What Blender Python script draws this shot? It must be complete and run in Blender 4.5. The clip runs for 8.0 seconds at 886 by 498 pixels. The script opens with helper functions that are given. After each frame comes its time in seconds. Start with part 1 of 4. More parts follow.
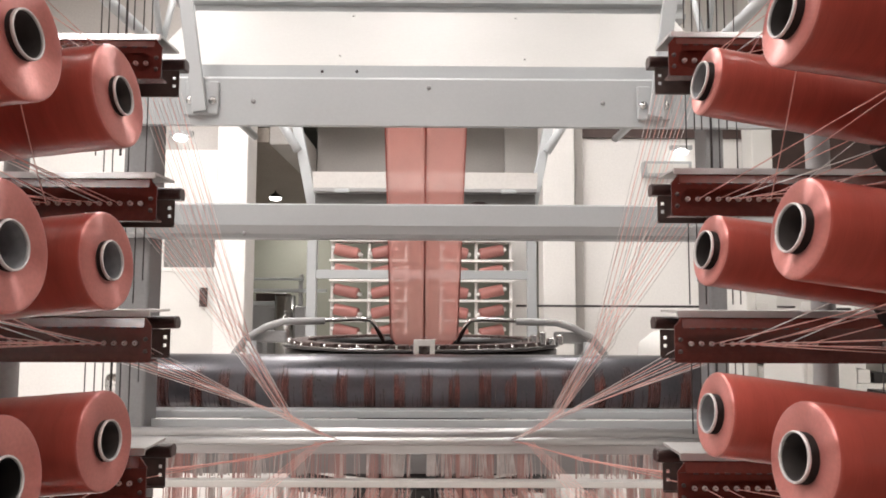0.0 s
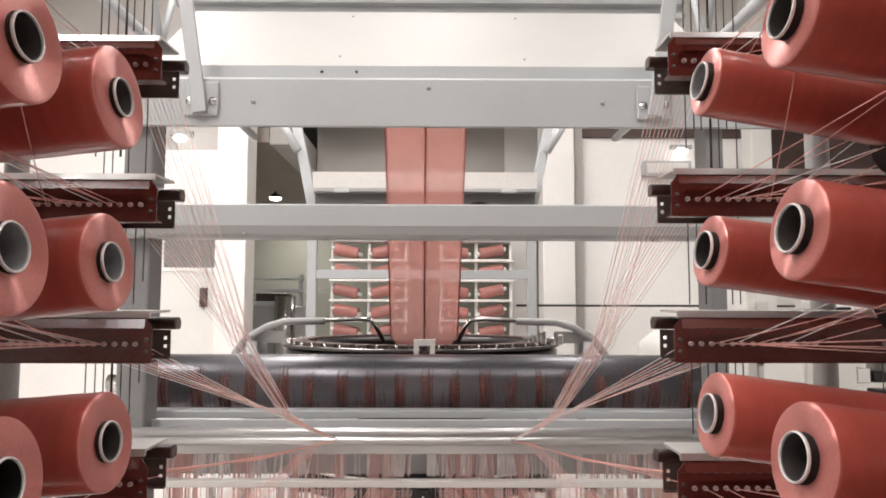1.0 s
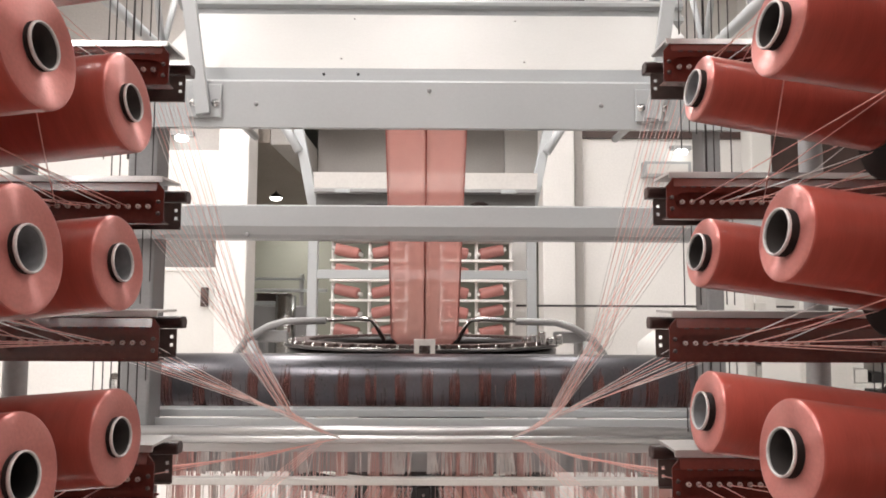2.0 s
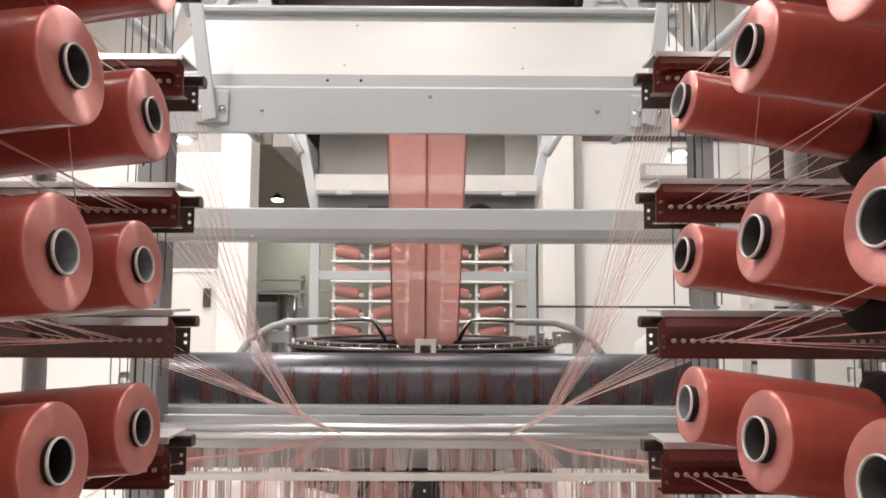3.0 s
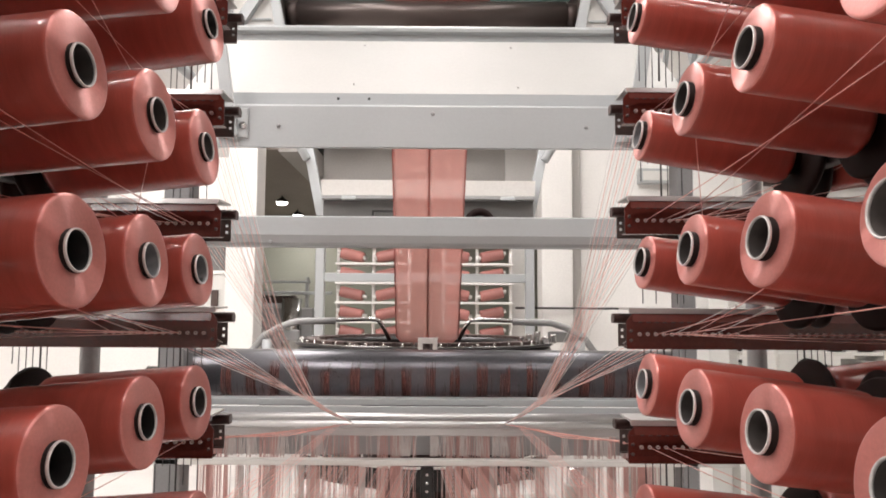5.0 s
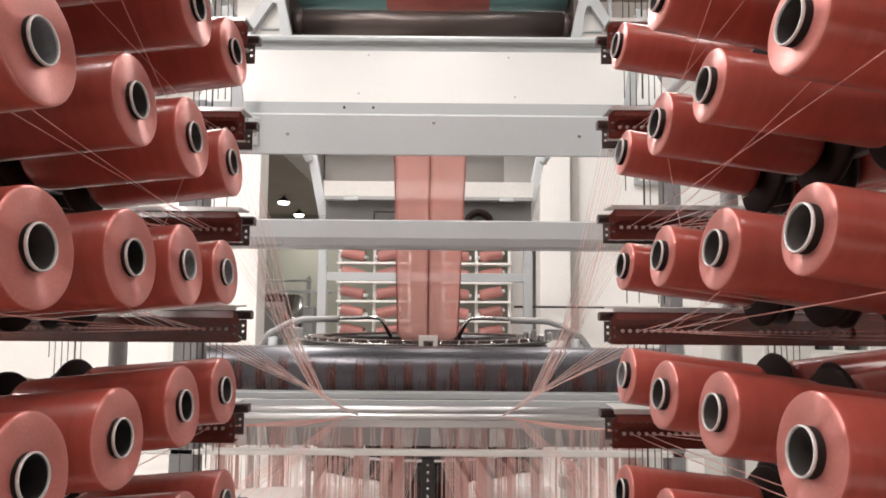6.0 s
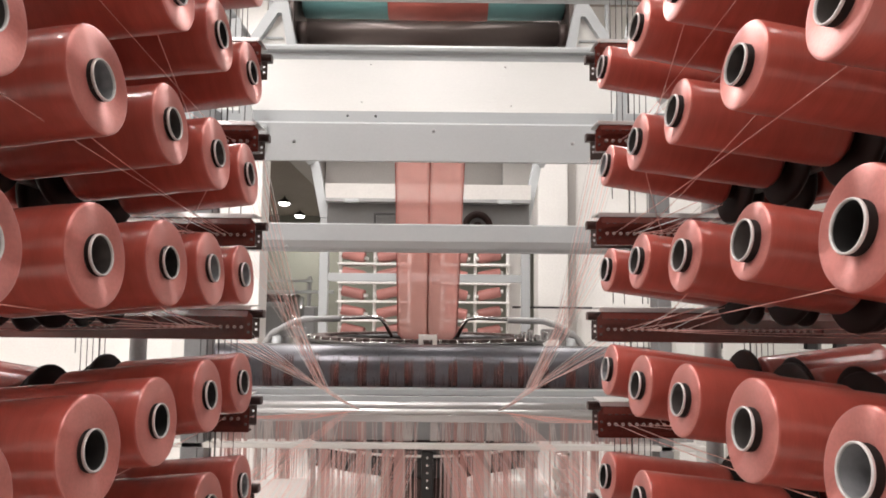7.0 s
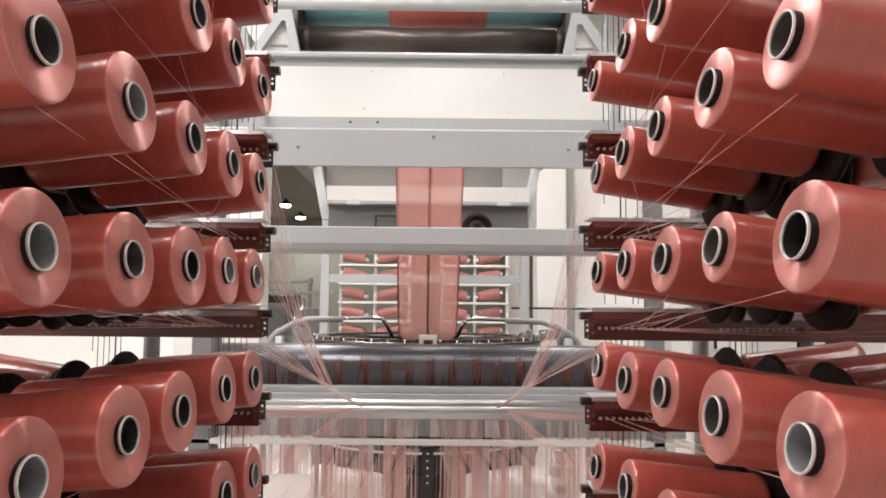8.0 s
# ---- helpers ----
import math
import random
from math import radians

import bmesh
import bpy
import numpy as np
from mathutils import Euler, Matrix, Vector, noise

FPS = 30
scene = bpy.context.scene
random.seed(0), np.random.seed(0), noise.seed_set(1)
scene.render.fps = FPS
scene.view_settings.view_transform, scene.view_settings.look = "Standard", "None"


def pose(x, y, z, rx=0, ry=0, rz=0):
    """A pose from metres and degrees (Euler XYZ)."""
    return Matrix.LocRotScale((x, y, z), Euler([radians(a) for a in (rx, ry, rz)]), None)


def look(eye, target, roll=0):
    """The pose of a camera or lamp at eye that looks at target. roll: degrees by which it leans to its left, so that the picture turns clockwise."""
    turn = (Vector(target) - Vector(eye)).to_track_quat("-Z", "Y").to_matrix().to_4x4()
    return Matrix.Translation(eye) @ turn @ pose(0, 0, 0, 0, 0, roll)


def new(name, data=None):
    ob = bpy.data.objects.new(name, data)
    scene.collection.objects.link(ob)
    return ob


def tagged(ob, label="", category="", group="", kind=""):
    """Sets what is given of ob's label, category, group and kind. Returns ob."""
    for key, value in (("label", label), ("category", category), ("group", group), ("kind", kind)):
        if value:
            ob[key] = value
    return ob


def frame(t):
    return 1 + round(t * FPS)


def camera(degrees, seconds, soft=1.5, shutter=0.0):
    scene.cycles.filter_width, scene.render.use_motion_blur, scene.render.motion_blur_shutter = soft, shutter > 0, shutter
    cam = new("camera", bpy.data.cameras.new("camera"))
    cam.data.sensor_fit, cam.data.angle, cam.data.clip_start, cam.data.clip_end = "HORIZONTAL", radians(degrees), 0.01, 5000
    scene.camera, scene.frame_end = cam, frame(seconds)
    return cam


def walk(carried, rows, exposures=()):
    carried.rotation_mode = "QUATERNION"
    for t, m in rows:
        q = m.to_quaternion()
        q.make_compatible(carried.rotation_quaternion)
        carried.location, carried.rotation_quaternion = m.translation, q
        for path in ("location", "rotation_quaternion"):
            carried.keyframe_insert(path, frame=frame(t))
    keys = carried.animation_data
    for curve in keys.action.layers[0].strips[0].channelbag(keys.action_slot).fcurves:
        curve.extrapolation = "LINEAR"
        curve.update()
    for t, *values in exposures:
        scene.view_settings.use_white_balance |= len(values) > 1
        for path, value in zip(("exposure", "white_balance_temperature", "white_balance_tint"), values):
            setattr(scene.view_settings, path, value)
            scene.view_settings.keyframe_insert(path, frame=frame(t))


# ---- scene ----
cam = camera(64.0, 8.0, soft=1.8)
PATH = [
    (0, (0.029, -1.003, 1.15), (0.042, 0.99, 1.312), 0.25),
    (0.5, (0.029, -1.003, 1.151), (0.042, 0.991, 1.312), 0.15),
    (1, (0.029, -1.004, 1.151), (0.042, 0.989, 1.312), 0.15),
    (1.5, (0.029, -1.011, 1.151), (0.042, 0.982, 1.312), 0.25),
    (3, (0.028, -1.071, 1.149), (0.039, 0.922, 1.313), 0.25),
    (3.5, (0.028, -1.106, 1.147), (0.039, 0.887, 1.314), 0.35),
    (4, (0.027, -1.144, 1.146), (0.038, 0.849, 1.312), 0.45),
    (4.5, (0.028, -1.186, 1.143), (0.035, 0.807, 1.314), 0.35),
    (6, (0.025, -1.341, 1.143), (0.033, 0.653, 1.309), 0.45),
    (6.5, (0.024, -1.39, 1.143), (0.034, 0.603, 1.31), 0.55),
    (7, (0.025, -1.436, 1.142), (0.035, 0.557, 1.309), 0.55),
    (7.5, (0.026, -1.471, 1.139), (0.034, 0.522, 1.31), 0.65),
    (8, (0.025, -1.504, 1.14), (0.035, 0.488, 1.31), 0.55),
]
walk(cam, [(t, look(eye, target, roll)) for t, eye, target, roll in PATH])

# ---- world and light ----
world = bpy.data.worlds.new("hall_air")
scene.world = world
world.use_nodes = True
world.node_tree.nodes["Background"].inputs[0].default_value = (0.9, 0.95, 1.0, 1)
world.node_tree.nodes["Background"].inputs[1].default_value = 0.3
scene.view_settings.exposure = 0.04

HALL = dict(x0=-5.0, x1=5.0, y0=-4.5, y1=10.0, z1=4.2)


def ceiling_area(x, y, sx, sy, power):
    data = bpy.data.lights.new("unseen_lamp_light", "AREA")
    data.shape, data.size, data.size_y, data.energy = "RECTANGLE", sx, sy, power
    data.color = (1.0, 0.935, 0.915)
    ob = new("unseen_lamp_light", data)
    ob.matrix_basis = pose(x, y, HALL["z1"] - 0.16)
    return ob


# Unseen lamps; (0, -1.2), (0, 2.4) and (-3.6, 0.2) are added fill
for lx, ly, lp in ((-1.7, -1.7, 92), (1.7, -1.7, 16), (0.0, -1.2, 13), (-1.7, 0.5, 34), (1.7, 0.5, 8), (-3.6, 0.2, 84), (-1.7, 3.0, 66), (1.7, 3.0, 30), (0.0, 2.4, 46)):
    ceiling_area(lx, ly, 0.5, 2.0, lp)
# lights under the low soffit at the back: two pendants, one added fill
for lx, ly, lz in ((-2.06, 8.0, 2.47), (-2.11, 9.3, 2.47), (0.1, 7.6, 2.69)):
    data = bpy.data.lights.new("pendant_or_fill_light", "AREA")
    data.shape, data.size, data.energy, data.color = "DISK", 0.16, 22, (1.0, 0.95, 0.88)
    new("pendant_or_fill_light", data).matrix_basis = pose(lx, ly, lz)


# ---- materials ----
def material(name, colour, rough=0.5, metal=0.0, spread=0.08, scale=6.0, fine=120.0, bump=0.0, stretch=(1, 1, 1), aniso=0.0, emit=0.0, spec=0.5, per=0.0, coat=0.0, turn=0.0):
    """Base colour with broad blotches and fine grain, grain in the roughness, and a fine relief."""
    m = bpy.data.materials.new(name)
    m.use_nodes = True
    t = m.node_tree
    n, k = t.nodes, t.links
    b = n["Principled BSDF"]
    b.inputs["Roughness"].default_value, b.inputs["Metallic"].default_value = rough, metal
    b.inputs["Specular IOR Level"].default_value = spec
    b.inputs["Coat Weight"].default_value, b.inputs["Coat Roughness"].default_value = coat, 0.11
    co = n.new("ShaderNodeTexCoord")
    mp = n.new("ShaderNodeMapping")
    mp.inputs["Scale"].default_value = stretch
    k.new(co.outputs["Object"], mp.inputs[0])
    broad, grain = n.new("ShaderNodeTexNoise"), n.new("ShaderNodeTexNoise")
    broad.inputs["Scale"].default_value, grain.inputs["Scale"].default_value = scale, fine
    broad.inputs["Detail"].default_value = 4
    for tex in (broad, grain):
        k.new(mp.outputs[0], tex.inputs["Vector"])
    both = n.new("ShaderNodeMix")
    both.inputs[0].default_value = 0.4
    k.new(broad.outputs["Fac"], both.inputs[2])
    k.new(grain.outputs["Fac"], both.inputs[3])
    ramp = n.new("ShaderNodeValToRGB")
    lo, hi = [max(0.0, c * (1 - 2.2 * spread)) for c in colour], [min(1.0, c * (1 + 2.2 * spread)) for c in colour]
    ramp.color_ramp.elements[0].position, ramp.color_ramp.elements[1].position = 0.3, 0.7
    ramp.color_ramp.elements[0].color, ramp.color_ramp.elements[1].color = (*lo, 1), (*hi, 1)
    k.new(both.outputs[0], ramp.inputs[0])
    out = ramp.outputs[0]
    if per:
        info, vary, hsv = n.new("ShaderNodeObjectInfo"), n.new("ShaderNodeMapRange"), n.new("ShaderNodeHueSaturation")
        vary.inputs[3].default_value, vary.inputs[4].default_value = 1 - per, 1 + per
        k.new(info.outputs["Random"], vary.inputs[0])
        k.new(vary.outputs[0], hsv.inputs["Value"])
        k.new(out, hsv.inputs["Color"])
        out = hsv.outputs[0]
    k.new(out, b.inputs["Base Color"])
    rr = n.new("ShaderNodeMapRange")
    rr.inputs[3].default_value, rr.inputs[4].default_value = max(0.03, rough - 0.09), min(1, rough + 0.09)
    k.new(both.outputs[0], rr.inputs[0])
    k.new(rr.outputs[0], b.inputs["Roughness"])
    if bump:
        bp = n.new("ShaderNodeBump")
        bp.inputs["Strength"].default_value, bp.inputs["Distance"].default_value = bump, 0.001
        k.new(grain.outputs["Fac"], bp.inputs["Height"])
        k.new(bp.outputs[0], b.inputs["Normal"])
    if aniso:
        tan = n.new("ShaderNodeTangent")
        tan.direction_type, tan.axis = "RADIAL", "Z"
        b.inputs["Anisotropic"].default_value, b.inputs["Anisotropic Rotation"].default_value = aniso, turn
        k.new(tan.outputs[0], b.inputs["Tangent"])
    if emit:
        b.inputs["Emission Color"].default_value, b.inputs["Emission Strength"].default_value = (1, 0.97, 0.93, 1), emit
    return m


# Colour of the thread reflections laid on the warp roller
THREAD_REFLECTED = material("reflected_red_thread", (0.21, 0.070, 0.056), 0.4, 0, 0.06, 6, 120)
DISC = material("dark_brown_disc", (0.013, 0.007, 0.006), 0.6, 0, 0.08, 8, 150, spec=0.12)
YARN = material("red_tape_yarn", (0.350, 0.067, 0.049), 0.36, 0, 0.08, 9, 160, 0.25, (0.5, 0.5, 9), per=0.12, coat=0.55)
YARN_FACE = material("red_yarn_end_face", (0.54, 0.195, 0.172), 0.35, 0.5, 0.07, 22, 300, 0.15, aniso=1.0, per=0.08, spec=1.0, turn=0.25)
TUBE = material("dark_tube_plastic", (0.014, 0.008, 0.007), 0.45, 0, 0.15, 20, 200, spec=0.05)
# Lit and shaded tube insides: light is in the two lining colours
TUBE_LIT = material("lit_tube_lining", (0.20, 0.20, 0.21), 0.5, 0, 0.10, 25, 200)
TUBE_SHADED = material("shaded_tube_lining", (0.038, 0.032, 0.030), 0.55, 0, 0.12, 25, 200, per=0.85)
TUBE_RIM = material("pale_tube_rim", (0.52, 0.50, 0.49), 0.5, 0, 0.12, 60, 300)
HOLDER = material("dark_brown_plastic", (0.016, 0.009, 0.008), 0.42, 0, 0.05, 4, 150)
RAIL = material("oxblood_lacquer", (0.090, 0.020, 0.015), 0.22, 0, 0.12, 9, 180, 0.1)
RAIL_EDGE = material("dark_strip_plastic", (0.030, 0.014, 0.012), 0.3, 0, 0.15, 12, 150)
BRACKET = material("brown_bracket_steel", (0.075, 0.055, 0.05), 0.4, 0.3, 0.12, 20, 150)
FLANGE = material("satin_aluminium", (0.55, 0.54, 0.53), 0.34, 0.75, 0.06, 12, 220, 0.05, (0.15, 1, 1))
CERAMIC = material("glazed_ceramic", (0.52, 0.42, 0.39), 0.18, 0, 0.06, 40, 300)
STEEL = material("bright_steel", (0.62, 0.62, 0.61), 0.22, 1, 0.06, 12, 250, 0.03, (0.1, 1, 1))
BAR = material("satin_steel_bar", (0.54, 0.538, 0.54), 0.40, 0.9, 0.05, 10, 220, 0.0, (0.1, 1, 1))
ROD = material("dark_steel_rod", (0.06, 0.055, 0.055), 0.35, 0.6, 0.1, 30, 200)
ROLLER = material("dark_polished_roller", (0.092, 0.090, 0.100), 0.30, 0.6, 0.10, 5, 140, 0.0, (1, 1, 1))
PAINT = material("light_grey_machine_paint", (0.398, 0.416, 0.424), 0.38, 0, 0.018, 3, 160, 0.06)
PAINT_DARK = material("mid_grey_machine_paint", (0.30, 0.30, 0.30), 0.42, 0, 0.06, 4, 160, 0.06)
# Machine grey taken darker: the columns' shade is in this colour
COLUMN_SHADED = material("shaded_column_grey", (0.20, 0.20, 0.205), 0.42, 0, 0.06, 4, 160, 0.06)
COVER = material("cream_coated_sheet", (0.385, 0.379, 0.364), 0.6, 0, 0.03, 2.5, 120, 0.03)
PANEL = material("white_coated_sheet", (0.68, 0.67, 0.64), 0.45, 0, 0.03, 2.5, 120, 0.03)
WHITE = material("white_wall_paint", (0.80, 0.785, 0.76), 0.7, 0, 0.04, 1.2, 60, 0.1)
GREYWALL = material("grey_wall_paint", (0.42, 0.40, 0.38), 0.7, 0, 0.06, 1.2, 60, 0.1)
OLIVE = material("olive_far_wall", (0.25, 0.25, 0.215), 0.75, 0, 0.07, 1.0, 50, 0.1)
CEIL = material("brown_grey_ceiling", (0.27, 0.235, 0.205), 0.8, 0, 0.10, 0.8, 40, 0.1)
FLOOR = material("polished_concrete", (0.600, 0.570, 0.546), 0.35, 0, 0.10, 1.5, 70, 0.08)
BLACK = material("black_plastic", (0.014, 0.012, 0.012), 0.35, 0, 0.2, 12, 150)
TEAL = material("teal_fabric", (0.17, 0.36, 0.36), 0.65, 0, 0.08, 8, 300, 0.3)
# Red yarn paled so that its colour holds the distance haze
FAR_YARN = material("red_yarn_with_painted_haze", (0.40, 0.165, 0.145), 0.5, 0, 0.08, 8, 200, per=0.2)
CLOTH_BAND = material("dense_red_cloth", (0.42, 0.11, 0.085), 0.6, 0, 0.08, 12, 300, 0.3)
BOARD = material("dark_grey_board", (0.13, 0.128, 0.124), 0.6, 0, 0.06, 3, 120, 0.05)
PRESS = material("dark_polished_press_steel", (0.085, 0.066, 0.060), 0.34, 0.55, 0.03, 4, 140)
PEDESTAL = material("oily_dark_casting", (0.040, 0.024, 0.021), 0.4, 0.3, 0.2, 6, 120, 0.1)
BROWN = material("brown_rubber_sleeve", (0.07, 0.045, 0.04), 0.5, 0, 0.12, 8, 200)
GLOW = material("lamp_diffuser", (0.9, 0.9, 0.88), 0.5, 0, 0.01, 3, 60, emit=6.0)
GLASS_DARK = material("grey_window_pane", (0.20, 0.19, 0.185), 0.08, 0, 0.05, 3, 60)
THREAD = material("pink_tape_thread", (0.76, 0.43, 0.38), 0.35, 0, 0.10, 30, 300, per=0.12)
THREAD_SOFT = material("soft_pink_thread", (0.92, 0.63, 0.59), 0.4, 0, 0.10, 30, 300)
THREAD_PALE = material("pale_tape_thread", (0.88, 0.82, 0.80), 0.35, 0, 0.10, 30, 300, per=0.1)


def let_through(m, colour, share):
    """Mixes light that shines through into a thin material."""
    n, k = m.node_tree.nodes, m.node_tree.links
    thin, mix = n.new("ShaderNodeBsdfTranslucent"), n.new("ShaderNodeMixShader")
    thin.inputs[0].default_value = (*colour, 1)
    mix.inputs[0].default_value = share
    k.new(n["Principled BSDF"].outputs[0], mix.inputs[1])
    k.new(thin.outputs[0], mix.inputs[2])
    k.new(mix.outputs[0], n["Material Output"].inputs["Surface"])


def see_through(m, share):
    """Lets part of the view and light straight through a thin tape."""
    n, k = m.node_tree.nodes, m.node_tree.links
    out = n["Material Output"].inputs["Surface"]
    clear, mix = n.new("ShaderNodeBsdfTransparent"), n.new("ShaderNodeMixShader")
    mix.inputs[0].default_value = share
    k.new(out.links[0].from_socket, mix.inputs[1])
    k.new(clear.outputs[0], mix.inputs[2])
    k.new(mix.outputs[0], out)


let_through(THREAD_SOFT, (0.94, 0.66, 0.62), 0.4)
let_through(THREAD_PALE, (0.90, 0.84, 0.82), 0.25)
let_through(THREAD, (0.80, 0.45, 0.40), 0.35)
see_through(THREAD_SOFT, 0.42)
see_through(THREAD_REFLECTED, 0.55)
see_through(THREAD_PALE, 0.32)


def fabric_material():
    """Woven tape cloth: fine checks of warp and weft, darker seam bands, some light through it."""
    m = material("red_woven_cloth", (0.50, 0.205, 0.178), 0.32, 0, 0.14, 5, 300, 0.2)
    t = m.node_tree
    n, k = t.nodes, t.links
    b = n["Principled BSDF"]
    co = n.new("ShaderNodeTexCoord")
    waves = []
    for axis in ("X", "Z"):
        w = n.new("ShaderNodeTexWave")
        w.bands_direction = axis
        w.inputs["Scale"].default_value = 90
        w.inputs["Distortion"].default_value = 0.6
        k.new(co.outputs["Object"], w.inputs["Vector"])
        waves.append(w)
    mul = n.new("ShaderNodeMath")
    mul.operation = "MULTIPLY"
    k.new(waves[0].outputs["Fac"], mul.inputs[0])
    k.new(waves[1].outputs["Fac"], mul.inputs[1])
    bp = n.new("ShaderNodeBump")
    bp.inputs["Strength"].default_value, bp.inputs["Distance"].default_value = 0.5, 0.002
    k.new(mul.outputs[0], bp.inputs["Height"])
    k.new(bp.outputs[0], b.inputs["Normal"])
    thin, mix = n.new("ShaderNodeBsdfTranslucent"), n.new("ShaderNodeMixShader")
    thin.inputs[0].default_value = (0.66, 0.35, 0.305, 1)
    mix.inputs[0].default_value = 0.5
    k.new(b.outputs[0], mix.inputs[1])
    k.new(thin.outputs[0], mix.inputs[2])
    clear, open_weave = n.new("ShaderNodeBsdfTransparent"), n.new("ShaderNodeMixShader")
    open_weave.inputs[0].default_value = 0.48
    k.new(mix.outputs[0], open_weave.inputs[1])
    k.new(clear.outputs[0], open_weave.inputs[2])
    k.new(open_weave.outputs[0], n["Material Output"].inputs["Surface"])
    return m


CLOTH = fabric_material()


# ---- mesh helpers ----
def box(bm, x0, x1, y0, y1, z0, z1):
    vs = [bm.verts.new((x, y, z)) for x in (x0, x1) for y in (y0, y1) for z in (z0, z1)]
    for f in ((0, 1, 3, 2), (4, 6, 7, 5), (0, 4, 5, 1), (2, 3, 7, 6), (0, 2, 6, 4), (1, 5, 7, 3)):
        bm.faces.new([vs[i] for i in f])
    return bm


def bevelled(bm, width=0.002, segments=2):
    bmesh.ops.bevel(bm, geom=list(bm.edges), offset=width, segments=segments, affect="EDGES", profile=0.5)
    return bm


def solid(x0, x1, y0, y1, z0, z1, bevel=0.002):
    bm = box(bmesh.new(), x0, x1, y0, y1, z0, z1)
    return bevelled(bm, bevel) if bevel else bm


def frame_of(a, b):
    a, b = Vector(a), Vector(b)
    return Matrix.Translation(a) @ (b - a).to_track_quat("Z", "Y").to_matrix().to_4x4(), (b - a).length


def lathe(bm, profile, sides=24, m=None, closed=False):
    """Turns (radius, height) pairs about z. Radius 0 ends close to a point."""
    m = m or Matrix()
    rings = []
    for r, z in profile:
        if r <= 1e-6:
            rings.append([bm.verts.new(m @ Vector((0, 0, z)))])
        else:
            rings.append([bm.verts.new(m @ Vector((r * math.cos(2 * math.pi * i / sides), r * math.sin(2 * math.pi * i / sides), z))) for i in range(sides)])
    pairs = list(zip(rings, rings[1:])) + ([(rings[-1], rings[0])] if closed else [])
    for a, b in pairs:
        for i in range(sides):
            j = (i + 1) % sides
            if len(a) == 1 and len(b) == 1:
                continue
            if len(a) == 1:
                f = bm.faces.new((a[0], b[j], b[i]))
            elif len(b) == 1:
                f = bm.faces.new((a[i], a[j], b[0]))
            else:
                f = bm.faces.new((a[i], a[j], b[j], b[i]))
            f.smooth = True
    return bm


def rod(bm, a, b, r, sides=8, caps=True):
    m, l = frame_of(a, b)
    prof = [(r, 0), (r, l)]
    if caps:
        prof = [(0, 0)] + prof + [(0, l)]
    return lathe(bm, prof, sides, m)


def pipe(bm, points, r, sides=8):
    """A round bar bent through the points."""
    pts = [Vector(p) for p in points]
    rings = []
    for i, p in enumerate(pts):
        way = (pts[min(i + 1, len(pts) - 1)] - pts[max(i - 1, 0)]).normalized()
        q = way.to_track_quat("Z", "Y").to_matrix()
        rings.append([bm.verts.new(p + q @ Vector((r * math.cos(2 * math.pi * s / sides), r * math.sin(2 * math.pi * s / sides), 0))) for s in range(sides)])
    for a, b in zip(rings, rings[1:]):
        best = min(range(sides), key=lambda o: sum((a[s].co - b[(s + o) % sides].co).length for s in range(sides)))
        for s in range(sides):
            f = bm.faces.new((a[s], a[(s + 1) % sides], b[(s + 1 + best) % sides], b[(s + best) % sides]))
            f.smooth = True
    bm.faces.new(rings[0][::-1])
    bm.faces.new(rings[-1])
    return bm


def prism(bm, outline, axis, lo, hi):
    """Draws a flat outline out along an axis: x takes (y, z) pairs, y takes (x, z), z takes (x, y)."""
    def at(u, v, w):
        return {"x": (w, u, v), "y": (u, w, v), "z": (u, v, w)}[axis]
    a = [bm.verts.new(at(u, v, lo)) for u, v in outline]
    b = [bm.verts.new(at(u, v, hi)) for u, v in outline]
    bm.faces.new(a[::-1])
    bm.faces.new(b)
    for i in range(len(a)):
        j = (i + 1) % len(a)
        bm.faces.new((a[i], a[j], b[j], b[i]))
    return bm


def mesh_of(name, bm, *mats):
    bmesh.ops.recalc_face_normals(bm, faces=bm.faces)
    me = bpy.data.meshes.new(name)
    bm.to_mesh(me)
    bm.free()
    for m in mats:
        me.materials.append(m)
    return me


def part(name, bm, mat, parent, label="", at=None, kind=""):
    ob = new(name, mesh_of(name, bm, mat) if isinstance(bm, bmesh.types.BMesh) else bm)
    ob.parent = parent
    if at is not None:
        ob.matrix_basis = at
    return tagged(ob, label, kind=kind)


def thing(name, label, category, group="", at=None, kind=""):
    ob = new(name)
    ob.empty_display_size = 0.05
    if at is not None:
        ob.matrix_basis = at
    return tagged(ob, label, category, group, kind)


def structure(name, bm, mat, label, category):
    return tagged(new(name, mesh_of(name, bm, mat)), label, category, kind="structure")


# ---- the hall ----
X0, X1, Y0, Y1, Z1 = HALL["x0"], HALL["x1"], HALL["y0"], HALL["y1"], HALL["z1"]
structure("floor", box(bmesh.new(), X0, X1, Y0, Y1, -0.2, 0.0), FLOOR, "pale polished concrete factory floor", "floor")
structure("ceiling", box(bmesh.new(), X0, X1, Y0, Y1, Z1, Z1 + 0.2), CEIL, "dark brownish grey factory hall ceiling", "ceiling")
for wall_name, wx0, wx1 in (("wall_west", X0 - 0.2, X0), ("wall_east", X1, X1 + 0.2)):
    structure(wall_name, box(bmesh.new(), wx0, wx1, Y0 - 0.2, Y1 + 0.2, -0.2, 2.1), WHITE, "white painted factory hall side wall", "wall")
    structure(wall_name + "_upper", box(bmesh.new(), wx0, wx1, Y0 - 0.2, Y1 + 0.2, 2.1, Z1 + 0.2), CEIL, "grey painted upper side wall of the hall", "wall")
